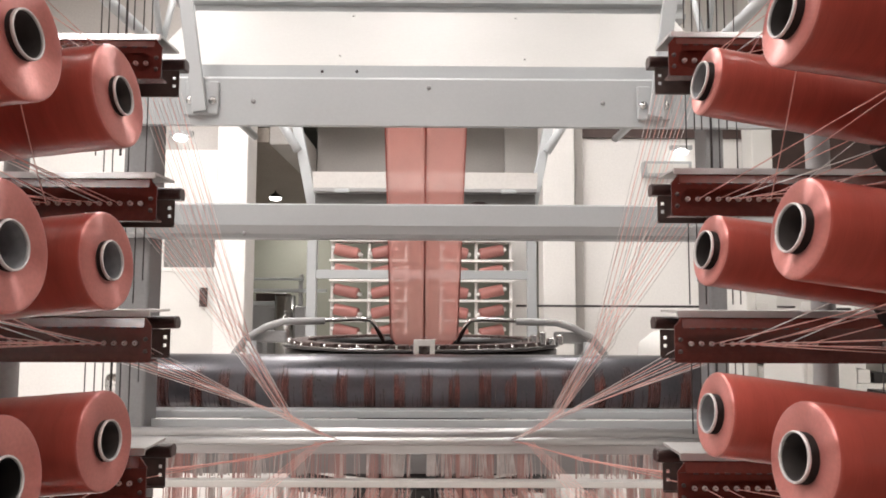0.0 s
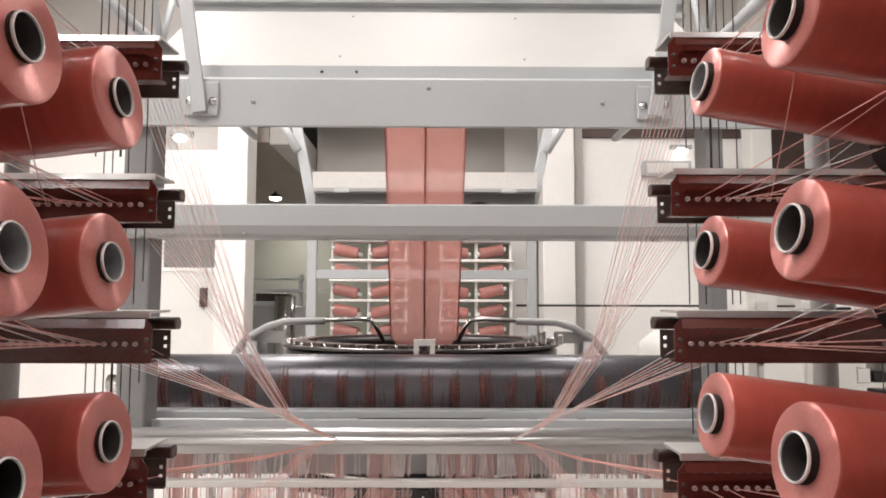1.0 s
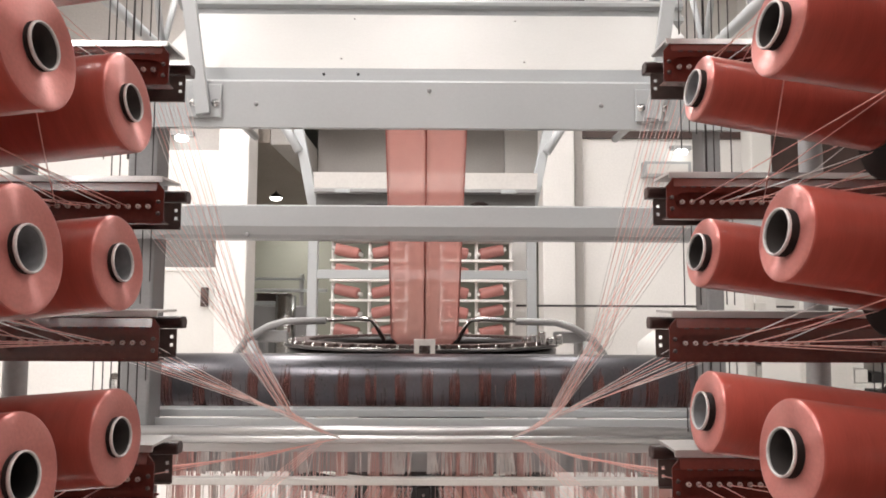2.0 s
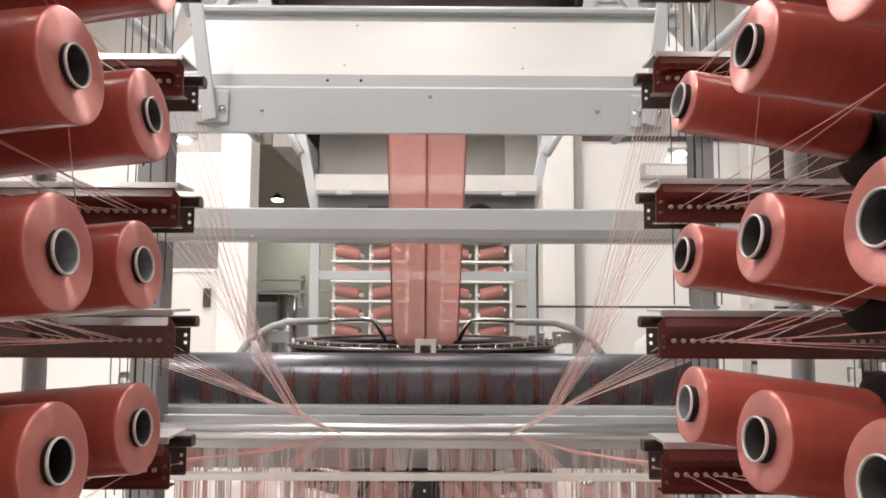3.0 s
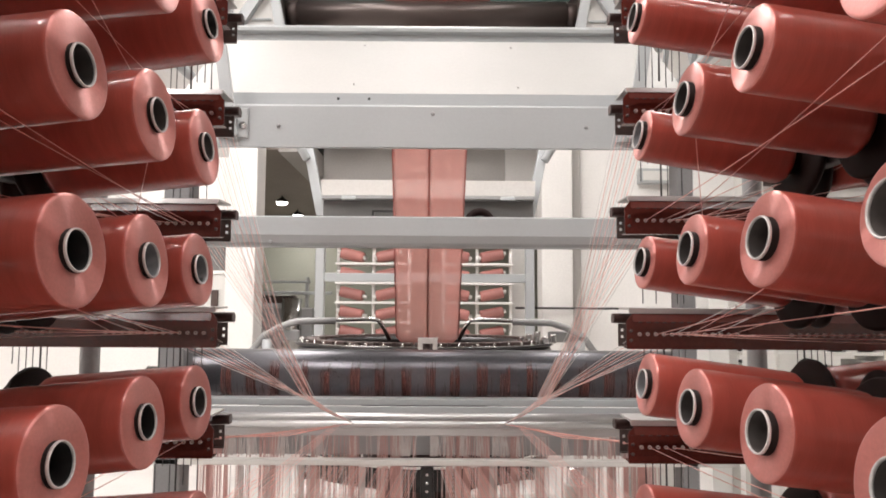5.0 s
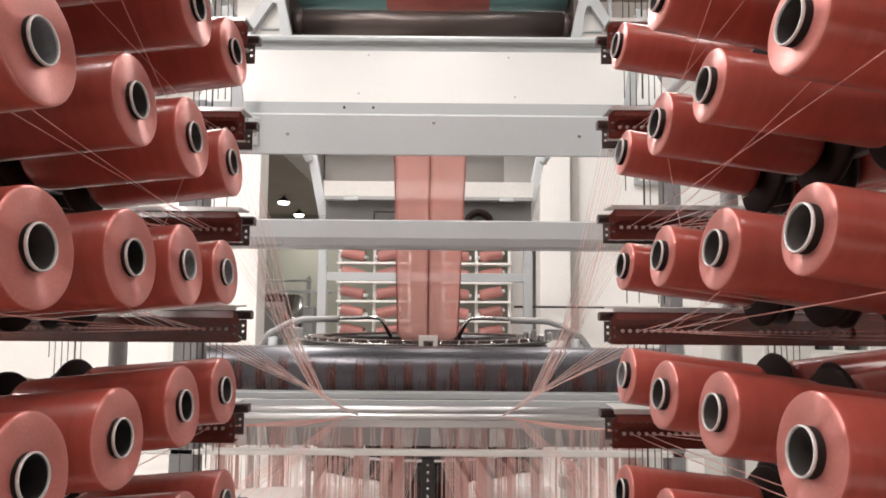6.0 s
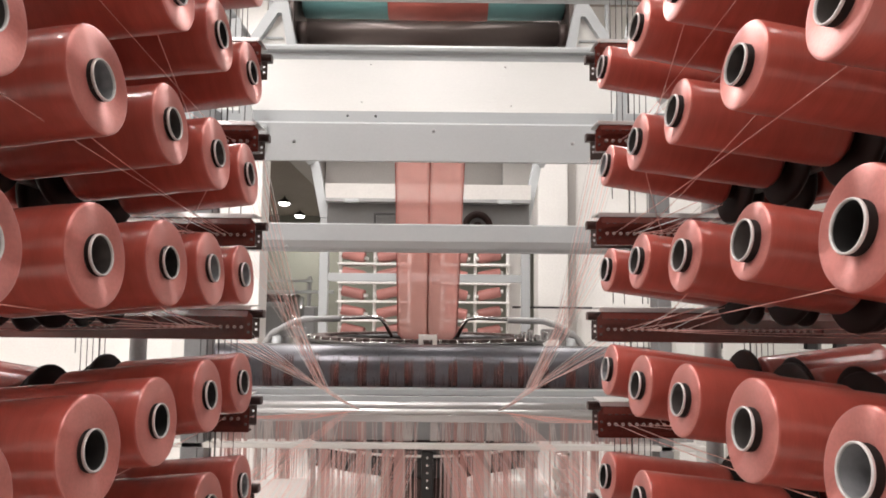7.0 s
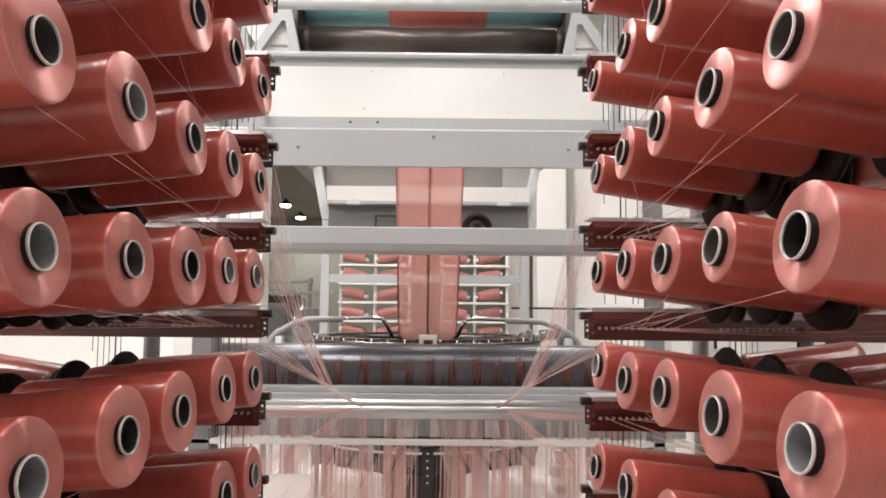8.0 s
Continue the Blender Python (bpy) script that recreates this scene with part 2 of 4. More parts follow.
# South wall is out of view; its white bounces fill light forward
structure("wall_south", box(bmesh.new(), X0, X1, Y0 - 0.2, Y0, -0.2, Z1 + 0.2), WHITE, "unseen plain hall wall, white to bounce light forward", "wall")
structure("wall_north", box(bmesh.new(), X0, X1, Y1, Y1 + 0.2, -0.2, Z1 + 0.2), OLIVE, "dull olive far wall of the hall", "wall")


def unseen_ceiling_lamp(x, y, sx, sy):
    t = thing("unseen_ceiling_lamp", "unseen long white ceiling lamp with a glowing diffuser, added for light", "lamp", "hall ceiling lamps", pose(x, y, Z1))
    part("housing", solid(-sx / 2 - 0.03, sx / 2 + 0.03, -sy / 2 - 0.03, sy / 2 + 0.03, -0.1, 0, 0.006), PAINT, t)
    part("diffuser", solid(-sx / 2, sx / 2, -sy / 2, sy / 2, -0.13, -0.103, 0.004), GLOW, t, "glowing white diffuser")


# Fixtures out of view for the hall lights, added fill lights included
for lx, ly in ((-1.7, -1.7), (1.7, -1.7), (0.0, -1.2), (-1.7, 0.5), (1.7, 0.5), (-3.6, 0.2), (-1.7, 3.0), (1.7, 3.0), (0.0, 2.4)):
    unseen_ceiling_lamp(lx, ly, 0.5, 2.0)


# ---- creels with yarn bobbins ----
# free ends of the packages by side and level: places along the aisle, heights and diameters, back to front
ENDS = {
    (-1, 2): ((-0.322, -0.479, -0.650, -0.810, -0.970), (0.869, 0.877, 0.870, 0.866, 0.862), (0.092, 0.094, 0.092, 0.094, 0.092)),
    (-1, 3): ((-0.341, -0.498, -0.660, -0.809, -0.970), (1.027, 1.027, 1.019, 1.017, 1.012), (0.092, 0.093, 0.094, 0.096, 0.095)),
    (-1, 4): ((-0.352, -0.505, -0.650, -0.815, -0.974), (1.191, 1.192, 1.190, 1.186, 1.184), (0.091, 0.096, 0.096, 0.093, 0.092)),
    (-1, 5): ((-0.343, -0.500, -0.656, -0.827, -0.984), (1.348, 1.346, 1.345, 1.339, 1.339), (0.096, 0.096, 0.092, 0.098, 0.095)),
    (-1, 6): ((-0.346, -0.504, -0.658, -0.825, -0.983), (1.509, 1.508, 1.501, 1.498, 1.495), (0.097, 0.097, 0.093, 0.095, 0.095)),
    (1, 2): ((-0.305, -0.481, -0.640, -0.810, -0.970), (0.884, 0.893, 0.889, 0.886, 0.882), (0.076, 0.079, 0.082, 0.085, 0.085)),
    (1, 3): ((-0.325, -0.482, -0.639, -0.825, -0.984), (1.051, 1.043, 1.044, 1.043, 1.043), (0.078, 0.081, 0.082, 0.089, 0.086)),
    (1, 4): ((-0.325, -0.487, -0.651, -0.833, -0.987), (1.206, 1.209, 1.204, 1.203, 1.197), (0.069, 0.076, 0.081, 0.070, 0.086)),
    (1, 5): ((-0.326, -0.486, -0.636, -0.829, -0.977), (1.372, 1.372, 1.372, 1.359, 1.353), (0.066, 0.079, 0.076, 0.080, 0.081)),
    (1, 6): ((-0.311, -0.500, -0.646, -0.820, -0.980), (1.537, 1.527, 1.517, 1.512, 1.508), (0.070, 0.078, 0.078, 0.080, 0.080)),
}
# levels that only show at the rim of the view repeat their neighbour one pitch on
for end_side in (-1, 1):
    for end_level, like, rise in ((0, 2, -0.325), (1, 2, -0.163), (7, 6, 0.160), (8, 6, 0.320)):
        along, heights, widths = ENDS[end_side, like]
        ENDS[end_side, end_level] = (along, tuple(h + rise for h in heights), widths)
RAIL_X = {-1: 0.313, 1: 0.314}
TIP = {-1: (0.269, 0.269, 0.271, 0.270, 0.271), 1: (0.283, 0.286, 0.290, 0.283, 0.285)}
LENGTH = 0.215
TILT = {-1: 5.0, 1: 7.5}
YAW = 4.0


def package_mesh(d):
    """A cylinder of yarn along z with domed edges and ridged ends; its outer end lies near z = 0, the rest below."""
    r, bm = d / 2, bmesh.new()
    prof = [(0.0180, -0.0086), (r * 0.6, -0.0072), (r * 0.80, -0.0066), (r * 0.93, -0.0067), (r * 0.972, -0.0071), (r * 0.991, -0.0082), (r, -0.0104)]
    lathe(bm, prof, 48)
    face = len(bm.faces)
    body = [(r, -0.0104)]
    for i in range(1, 12):
        z = -0.0104 - (LENGTH - 0.0364) * i / 12
        body.append((r * (1 + 0.004 * math.sin(i * 2.1 + d * 300)), z))
    body += [(r, -LENGTH + 0.026), (r * 0.985, -LENGTH + 0.021), (r * 0.9, -LENGTH + 0.016), (0.0180, -LENGTH + 0.016)]
    lathe(bm, body, 48)
    bm.faces.ensure_lookup_table()
    for i, f in enumerate(bm.faces):
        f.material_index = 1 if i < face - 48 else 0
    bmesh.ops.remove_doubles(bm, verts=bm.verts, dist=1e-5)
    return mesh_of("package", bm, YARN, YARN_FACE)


SIZES = (0.066, 0.069, 0.072, 0.076, 0.079, 0.082, 0.085, 0.088, 0.091, 0.094, 0.097)
PACKAGES = {d: package_mesh(d) for d in SIZES}
tube_bm = lathe(bmesh.new(), [(0.0171, -0.0012), (0.0186, -0.0012), (0.0186, -0.016), (0.0186, -LENGTH)], 32)
TUBE_MESH = mesh_of("tube", tube_bm, TUBE)
LINING_MESH = mesh_of("lining", lathe(bmesh.new(), [(0.0171, -0.0012), (0.0171, -LENGTH)], 32), TUBE_SHADED)
PALE_LINING_MESH = mesh_of("lining", lathe(bmesh.new(), [(0.0171, -0.0012), (0.0171, -LENGTH)], 32), TUBE_LIT)
RIM_MESH = mesh_of("rim", lathe(bmesh.new(), [(0.0170, -0.002), (0.0171, -0.0004), (0.0174, 0.0003), (0.0182, 0.0003), (0.0187, -0.0004), (0.0188, -0.002)], 32, closed=True), TUBE_RIM)
DISC_MESH = mesh_of("holder_disc", lathe(bmesh.new(), [(0, -LENGTH - 0.022), (0.02, -LENGTH - 0.022), (0.022, -LENGTH - 0.012), (0.047, -LENGTH - 0.013), (0.056, -LENGTH - 0.010), (0.059, -LENGTH - 0.006), (0.059, -LENGTH - 0.002), (0.056, -LENGTH + 0.001), (0.024, -LENGTH + 0.002), (0.0, -LENGTH + 0.002)], 32), DISC)
SPINDLE_MESH = mesh_of("spindle", lathe(bmesh.new(), [(0, -0.035), (0.008, -0.04), (0.0105, -0.05), (0.0105, -LENGTH)], 16), ROD)


def bobbin_pose(side, x, y, z, tilt, yaw):
    """Axis from the holder to the free end points towards the aisle, raised by tilt and turned towards the near end by yaw."""
    a, b = radians(tilt), radians(yaw)
    way = Vector((-side * math.cos(a) * math.cos(b), -math.cos(a) * math.sin(b), math.sin(a)))
    q = way.to_track_quat("Z", "Y").to_matrix().to_4x4()
    return Matrix.Translation((x, y, z)) @ q, way


# tubes whose lit inside is painted as a paler lining, by side, level and column
PALE_TUBES = {(-1, 4, 4), (-1, 4, 1), (-1, 4, 0), (-1, 5, 3), (-1, 3, 4), (-1, 2, 0), (1, 5, 0), (1, 3, 4), (1, 3, 0)}


def yarn_bobbin(m, d, label, group, proud=0.0, pale=False):
    t = thing("yarn_bobbin", label, "yarn bobbin", group, m)
    part("package", PACKAGES[d], None, t, "tightly wound red tape yarn", Matrix.Translation((0, 0, proud)))
    tb = part("tube", TUBE_MESH, None, t, "dark plastic tube core")
    part("rim", RIM_MESH, None, tb, "pale worn rim")
    part("lining", PALE_LINING_MESH if pale else LINING_MESH, None, tb, "tube lining painted paler as if lit" if pale else "tube lining painted dark with inner shade")
    return t


def nearest_size(d):
    return min(SIZES, key=lambda s: abs(s - d))


rng = random.Random(5)
THREAD_STARTS = []
for side in (-1, 1):
    creel = thing("creel_frame", "grey steel creel frame with dark bobbin holders", "creel", "creels beside the aisle", pose(side * 0.52, -0.5, 0))
    inv = creel.matrix_basis.inverted()
    for py in (0.02, -1.25):
        part("post", rod(bmesh.new(), inv @ Vector((side * 0.585, py, 0)), inv @ Vector((side * 0.585, py, 2.35)), 0.0165, 20), PAINT_DARK, creel, "round grey steel post")
    for iz, z in enumerate(ENDS[side, i][1][2] for i in range(9)):
        part("holder_rail", solid(-0.010, 0.010, -0.52, 0.17, z - 0.045, z - 0.03, 0.003), HOLDER, creel, "dark holder rail")
        for iy, (y, tip_z, wide) in enumerate(zip(*ENDS[side, iz])):
            m, way = bobbin_pose(side, side * TIP[side][iy], y, tip_z, TILT[side] + rng.uniform(-1, 1), YAW + rng.uniform(-1.5, 1.5))
            d = nearest_size(wide)
            yarn_bobbin(m, d, "full red yarn bobbin on a dark tube" if d > 0.082 else "partly used red yarn bobbin on a dark tube", "bobbins facing the aisle", 0.0025 if side < 0 else 0.0, (side, iz, iy) in PALE_TUBES)
            part("holder_disc", DISC_MESH, None, creel, "dark round bobbin holder", inv @ m)
            part("spindle", SPINDLE_MESH, None, creel, "", inv @ m)
            THREAD_STARTS.append((side, iz, iy, m, d))
            # the row that faces outward
            if 1 <= iz <= 6:
                out, _ = bobbin_pose(-side, side * 0.755, y + 0.05 + rng.uniform(-0.006, 0.006), z + 0.006, 8.5 + rng.uniform(-1, 1), YAW)
                yarn_bobbin(out, nearest_size(rng.choice((0.08, 0.085, 0.088))), "red yarn bobbin facing away from the aisle", "bobbins facing outward")
                part("holder_disc", DISC_MESH, None, creel, "dark round bobbin holder", inv @ out)

# ---- thread guide rails ----
RAIL_TOPS = {-1: (0.650, 0.824, 0.985, 1.1465, 1.3125, 1.4845, 1.643, 1.808), 1: (0.645, 0.812, 0.981, 1.1485, 1.3215, 1.4925, 1.648, 1.812)}
FACE = -0.062
RAIL_Y = -0.1
PITCH = 0.0123


def eyelet_mesh():
    return mesh_of("eyelet", lathe(bmesh.new(), [(0.0010, 0.0), (0.0011, 0.0020), (0.0018, 0.0030), (0.0026, 0.0024), (0.0030, 0.0008), (0.0031, -0.001)], 12), CERAMIC)


EYELET = eyelet_mesh()


def thread_rail(side, top):
    """A lacquered channel with a slotted pocket of eyelets, a bright top flange, a dark strip on it and a punched end bracket."""
    t = thing("thread_rail", "dark red lacquered rail with a row of ceramic eyelets", "guide rail", "thread guide rails", pose(side * RAIL_X[side], RAIL_Y, top))
    s = side

    def sx(a, b):
        return (min(s * a, s * b), max(s * a, s * b))
    ln = 0.72
    # front sheet with a long rounded slot, bent back at the top and bottom
    bm = bmesh.new()
    zt, zb, sl = -0.0225, -0.060, 0.011
    zm = -0.0410
    slots = [(0.005, 0.178), (0.235, 0.40)]

    def sheet(u0, u1, z0, z1):
        x0, x1 = sx(u0, u1)
        box(bm, x0, x1, FACE - 0.002, FACE, z0, z1)
    sheet(-0.006, ln, zm + sl, zt)
    sheet(-0.006, ln, zb, zm - sl)
    for u0, u1 in ((-0.006, slots[0][0]), (slots[0][1], slots[1][0]), (slots[1][1], ln)):
        sheet(u0, u1, zm - sl, zm + sl)
    for u0, u1 in slots:
        # rounded corners of the slot
        for end, dirn in ((u0, 1), (u1, -1)):
            for up in (1, -1):
                pts = [(s * end, zm + up * sl)]
                for k in range(6):
                    ang = math.pi / 2 * k / 5
                    pts.append((s * (end + dirn * (sl - sl * math.cos(ang))), zm + up * sl * math.sin(ang)))
                prism(bm, pts, "y", FACE - 0.002, FACE)
    x0, x1 = sx(-0.006, ln)
    box(bm, x0, x1, FACE, FACE + 0.016, zb - 0.002, zb)
    box(bm, x0, x1, FACE - 0.006, FACE - 0.002, zb - 0.003, zb - 0.0004)
    # upper band leans back and is cut short at the end
    xa, xb = sx(0.004, ln)
    prism(bm, [(FACE - 0.002, zt), (FACE, zt), (FACE + 0.010, -0.011), (FACE + 0.008, -0.010)], "x", xa, xb)
    prism(bm, [(s * -0.006, zt), (s * 0.004, -0.0105), (s * 0.004, zt)], "y", FACE + 0.001, FACE + 0.003)
    part("channel", bm, RAIL, t)
    slits = bmesh.new()
    for i in range(13):
        xs = sx(0.012 + i * PITCH, 0.018 + i * PITCH)
        box(slits, xs[0], xs[1], FACE - 0.0027, FACE - 0.0021, zt - 0.0012, zt + 0.0004)
    part("slit_strip", slits, HOLDER, t, "row of small dark slits", kind="stuff")
    part("pocket", solid(*sx(0.0, ln - 0.1), FACE + 0.004, FACE + 0.006, zb + 0.003, zt - 0.001, 0), RAIL, t, "dark recessed eyelet plate")
    part("flange", prism(bmesh.new(), [(FACE + 0.006, -0.010), (FACE + 0.009, -0.002), (0.010, -0.001), (0.010, -0.004), (FACE + 0.012, -0.005), (FACE + 0.010, -0.010)], "x", *sx(0.001, ln)), FLANGE, t, "bright aluminium top flange")
    strip = bmesh.new()
    prism(strip, [(0.006, -0.014), (0.010, -0.010), (0.022, -0.010), (0.027, -0.016), (0.025, -0.026), (0.008, -0.026), (0.005, -0.020)], "x", *sx(-0.008, 0.08))
    bevelled(strip, 0.0018)
    part("strip_end", strip, RAIL_EDGE, t, "dark rounded strip end")
    br = bmesh.new()
    u = [0.0, 0.0042, 0.0086, 0.10]
    zs = [-0.062, -0.0495, -0.0450, -0.0390, -0.0345, -0.0265]
    for i in range(3):
        for j in range(5):
            if i == 1 and j in (1, 3):
                continue
            bx = sx(u[i], u[i + 1])
            box(br, bx[0], bx[1], 0.010, 0.012, zs[j], zs[j + 1])
    bx = sx(0.0, 0.10)
    box(br, bx[0], bx[1], 0.006, 0.010, -0.0625, -0.0605)
    part("end_bracket", br, BRACKET, t, "punched brown end bracket")
    for sz in (-0.036, -0.050):
        part("screw", rod(bmesh.new(), (s * 0.0005, FACE - 0.0032, sz), (s * 0.0005, FACE - 0.002, sz), 0.0026, 10), BRACKET, t, "small dull screw head")
    for u0, u1 in slots:
        n = int((u1 - u0 - 0.010) / PITCH)
        for i in range(n):
            m = Matrix.Translation((s * (u0 + 0.0100 + i * PITCH), FACE + 0.003, zm)) @ Euler((radians(90), 0, 0)).to_matrix().to_4x4()
            part("eyelet", EYELET, None, t, "", m)
    return t


for side in (-1, 1):
    for top in RAIL_TOPS[side]:
        thread_rail(side, top)
    # slim steel drop rods between the rails
    for i, top in enumerate(RAIL_TOPS[side][:-1]):
        rack = thing("drop_rod_rack", "row of slim dark drop rods hanging between rails", "rod rack", "drop rods", pose(side * 0.33, RAIL_Y + 0.03, top))
        gap = RAIL_TOPS[side][i + 1] - top - 0.060
        for k in list(range(7)) + list(range(22, 28)):
            x = side * (0.030 + k * 0.0114 + rng.uniform(-0.001, 0.001))
            lo = rng.choice((0.0, 0.0, 0.0, 0.03, 0.06))
            part("rod", rod(bmesh.new(), (x, 0, 0.006 + lo), (x, 0, gap + 0.012), 0.0017 if k % 5 == 3 else 0.0009, 6), ROD, rack)


# ---- threads ----
def strand(points, r, mat, parent):
    return part("thread", pipe(bmesh.new(), points, r, 4), mat, parent)


def sagging(a, b, sag, n=6):
    a, b = Vector(a), Vector(b)
    return [a.lerp(b, i / n) - Vector((0, 0, sag * 4 * (i / n) * (1 - i / n))) for i in range(n + 1)]


def eyelet_at(side, level, i):
    return Vector((side * (RAIL_X[side] + 0.015 + i * PITCH), RAIL_Y + FACE - 0.001, RAIL_TOPS[side][level] - 0.041))


# off the free ends of the packages to the eyelets of the rail below
for side in (-1, 1):
    feed = thing("feed_threads", "thin pink tape threads running from bobbins to rails", "threads", "feed threads")
    for s, iz, iy, m, d in THREAD_STARTS:
        if s != side or not 1 <= iz <= 7 or iy not in ((4, 3, 1) if iz % 2 else (4, 2)):
            continue
        ang = -math.pi / 2 + rng.uniform(-0.9, 0.9)
        a = m @ Vector((d / 2 * math.cos(ang), 0, -0.028)) - Vector((0, 0, d / 2 * 0.75))
        b = eyelet_at(side, iz - 1, 1 + 2 * (4 - iy) + rng.randint(0, 2))
        strand(sagging(a, b, 0.003), 0.00055, THREAD, feed)
    # nearly level threads from the outward bobbins along the rails
    for level in (2, 3, 4, 5):
        for i in range(4):
            a = Vector((side * rng.uniform(0.70, 0.76), rng.uniform(-0.62, -0.30), RAIL_TOPS[side][level] - 0.02 + rng.uniform(-0.02, 0.03)))
            strand(sagging(a, eyelet_at(side, level, 3 + 2 * i + rng.randint(0, 1)), 0.004), 0.0005, THREAD, feed)


    # threads that slant down from the bobbins behind to the eyelets
    for level in (3, 4, 5, 6):
        for i in range(5):
            a = Vector((side * rng.uniform(0.52, 0.66), rng.uniform(-0.50, -0.32), RAIL_TOPS[side][level] + rng.uniform(0.05, 0.10)))
            strand(sagging(a, eyelet_at(side, level, 2 + 2 * i + rng.randint(0, 1)), 0.003), 0.00055, THREAD_PALE if i % 2 else THREAD, feed)


# ---- loom portal: columns, beams and white sheet ----
portal = thing("loom_portal", "light grey steel portal frame of the loom", "machine frame", at=pose(0, 0.72, 0))


def member(name, bm, mat, label="", parent=portal):
    bm.transform(parent.matrix_basis.inverted())
    return part(name, bm, mat, parent, label)


beam = bmesh.new()
prism(beam, [(0.68, 1.585), (0.68, 1.699), (0.685, 1.705), (0.757, 1.705), (0.757, 1.760), (0.768, 1.760), (0.768, 1.697), (0.690, 1.697), (0.690, 1.593), (0.698, 1.593), (0.698, 1.585)], "x", -0.86, 0.88)
upper_beam = member("upper_beam", beam, PAINT, "light grey folded steel beam")
beam = bmesh.new()
prism(beam, [(0.66, 1.340), (0.66, 1.388), (0.665, 1.392), (0.735, 1.392), (0.74, 1.388), (0.74, 1.312), (0.685, 1.312), (0.670, 1.320)], "x", -0.86, 0.88)
lower_beam = member("lower_beam", beam, PAINT, "light grey steel cross beam")
for x, w in ((-0.70, 0.036), (0.704, 0.022)):
    member("column", solid(x - w, x + w, 0.70, 0.78, 0, 1.75, 0.006), COLUMN_SHADED, "grey steel column with shade in its colour")
for x, z in ((-0.420, 1.643), (0.426, 1.644), (0.004, 1.679)):
    b = lathe(bmesh.new(), [(0, 0.004), (0.004, 0.004), (0.0055, 0.002), (0.0055, 0)], 12, Matrix.Translation((x, 0.68 if z < 1.7 else 0.757, z)) @ Euler((radians(90), 0, 0)).to_matrix().to_4x4())
    member("bolt", b, PAINT_DARK, "", portal)
for x in (-0.268, -0.180):
    member("plug", rod(bmesh.new(), (x, 0.7575, 1.744), (x, 0.7555, 1.744), 0.0040, 10), BLACK, "small black plug")
member("bolt", lathe(bmesh.new(), [(0, 0.004), (0.004, 0.004), (0.0055, 0.002), (0.0055, 0)], 12, Matrix.Translation((-0.429, 0.667, 1.320)) @ Euler((radians(90), 0, 0)).to_matrix().to_4x4()), PAINT_DARK)


def strut(x0, x1, z0):
    """A slanted flat bar on a bolted foot plate."""
    t = thing("strut", "light grey slanted strut on a bolted foot plate", "strut", "portal struts", pose(x0, 0.68, 1.63))
    member("foot_plate", solid(x0 - 0.041, x0 + 0.041, 0.672, 0.679, z0 - 0.035, z0 + 0.048, 0.003), PAINT, "", t)
    a, b = Vector((x0, 0.664, z0 - 0.03)), Vector((x1, 0.675, 2.02))
    m, l = frame_of(a, b)
    bm = bmesh.new()
    box(bm, -0.017, 0.017, -0.006, 0.006, 0, l)
    bevelled(bm, 0.002)
    way = (b - a).normalized()
    xa = Vector((1, 0, 0)) - way * way.x
    xa.normalize()
    ya = way.cross(xa)
    bm.transform(Matrix.Translation(a) @ Matrix((xa, ya, way)).transposed().to_4x4())
    member("bar", bm, PAINT, "", t)
    for dx in (-0.027, 0.027):
        member("bolt", lathe(bmesh.new(), [(0, 0.008), (0.004, 0.008), (0.0045, 0.005), (0.0045, 0.004), (0.0095, 0.003), (0.0095, 0)], 12, Matrix.Translation((x0 + dx, 0.672, z0)) @ Euler((radians(90), 0, 0)).to_matrix().to_4x4()), STEEL, "bright hex bolt", t)
    return t


strut(-0.543, -0.608, 1.642)
strut(0.549, 0.611, 1.636)

sheet = bmesh.new()
prism(sheet, [(0.758, 1.760), (1.108, 2.050), (1.116, 2.044), (0.775, 1.759)], "x", -0.715, 0.735)
white_sheet = tagged(new("slanted_cover_sheet", mesh_of("slanted_cover_sheet", sheet, COVER)), "white coated slanted cover sheet above the beam", "cover sheet")
for x, u in ((-0.231, 0.15), (0.252, 0.11), (-0.23, 0.90), (0.258, 0.87)):
    p = Vector((x, 0.758 + 0.350 * u, 1.760 + 0.290 * u))
    n = Vector((0, -0.638, 0.770))
    part("rivet", rod(bmesh.new(), p, p + 0.003 * n, 0.0028, 10), COVER, white_sheet)

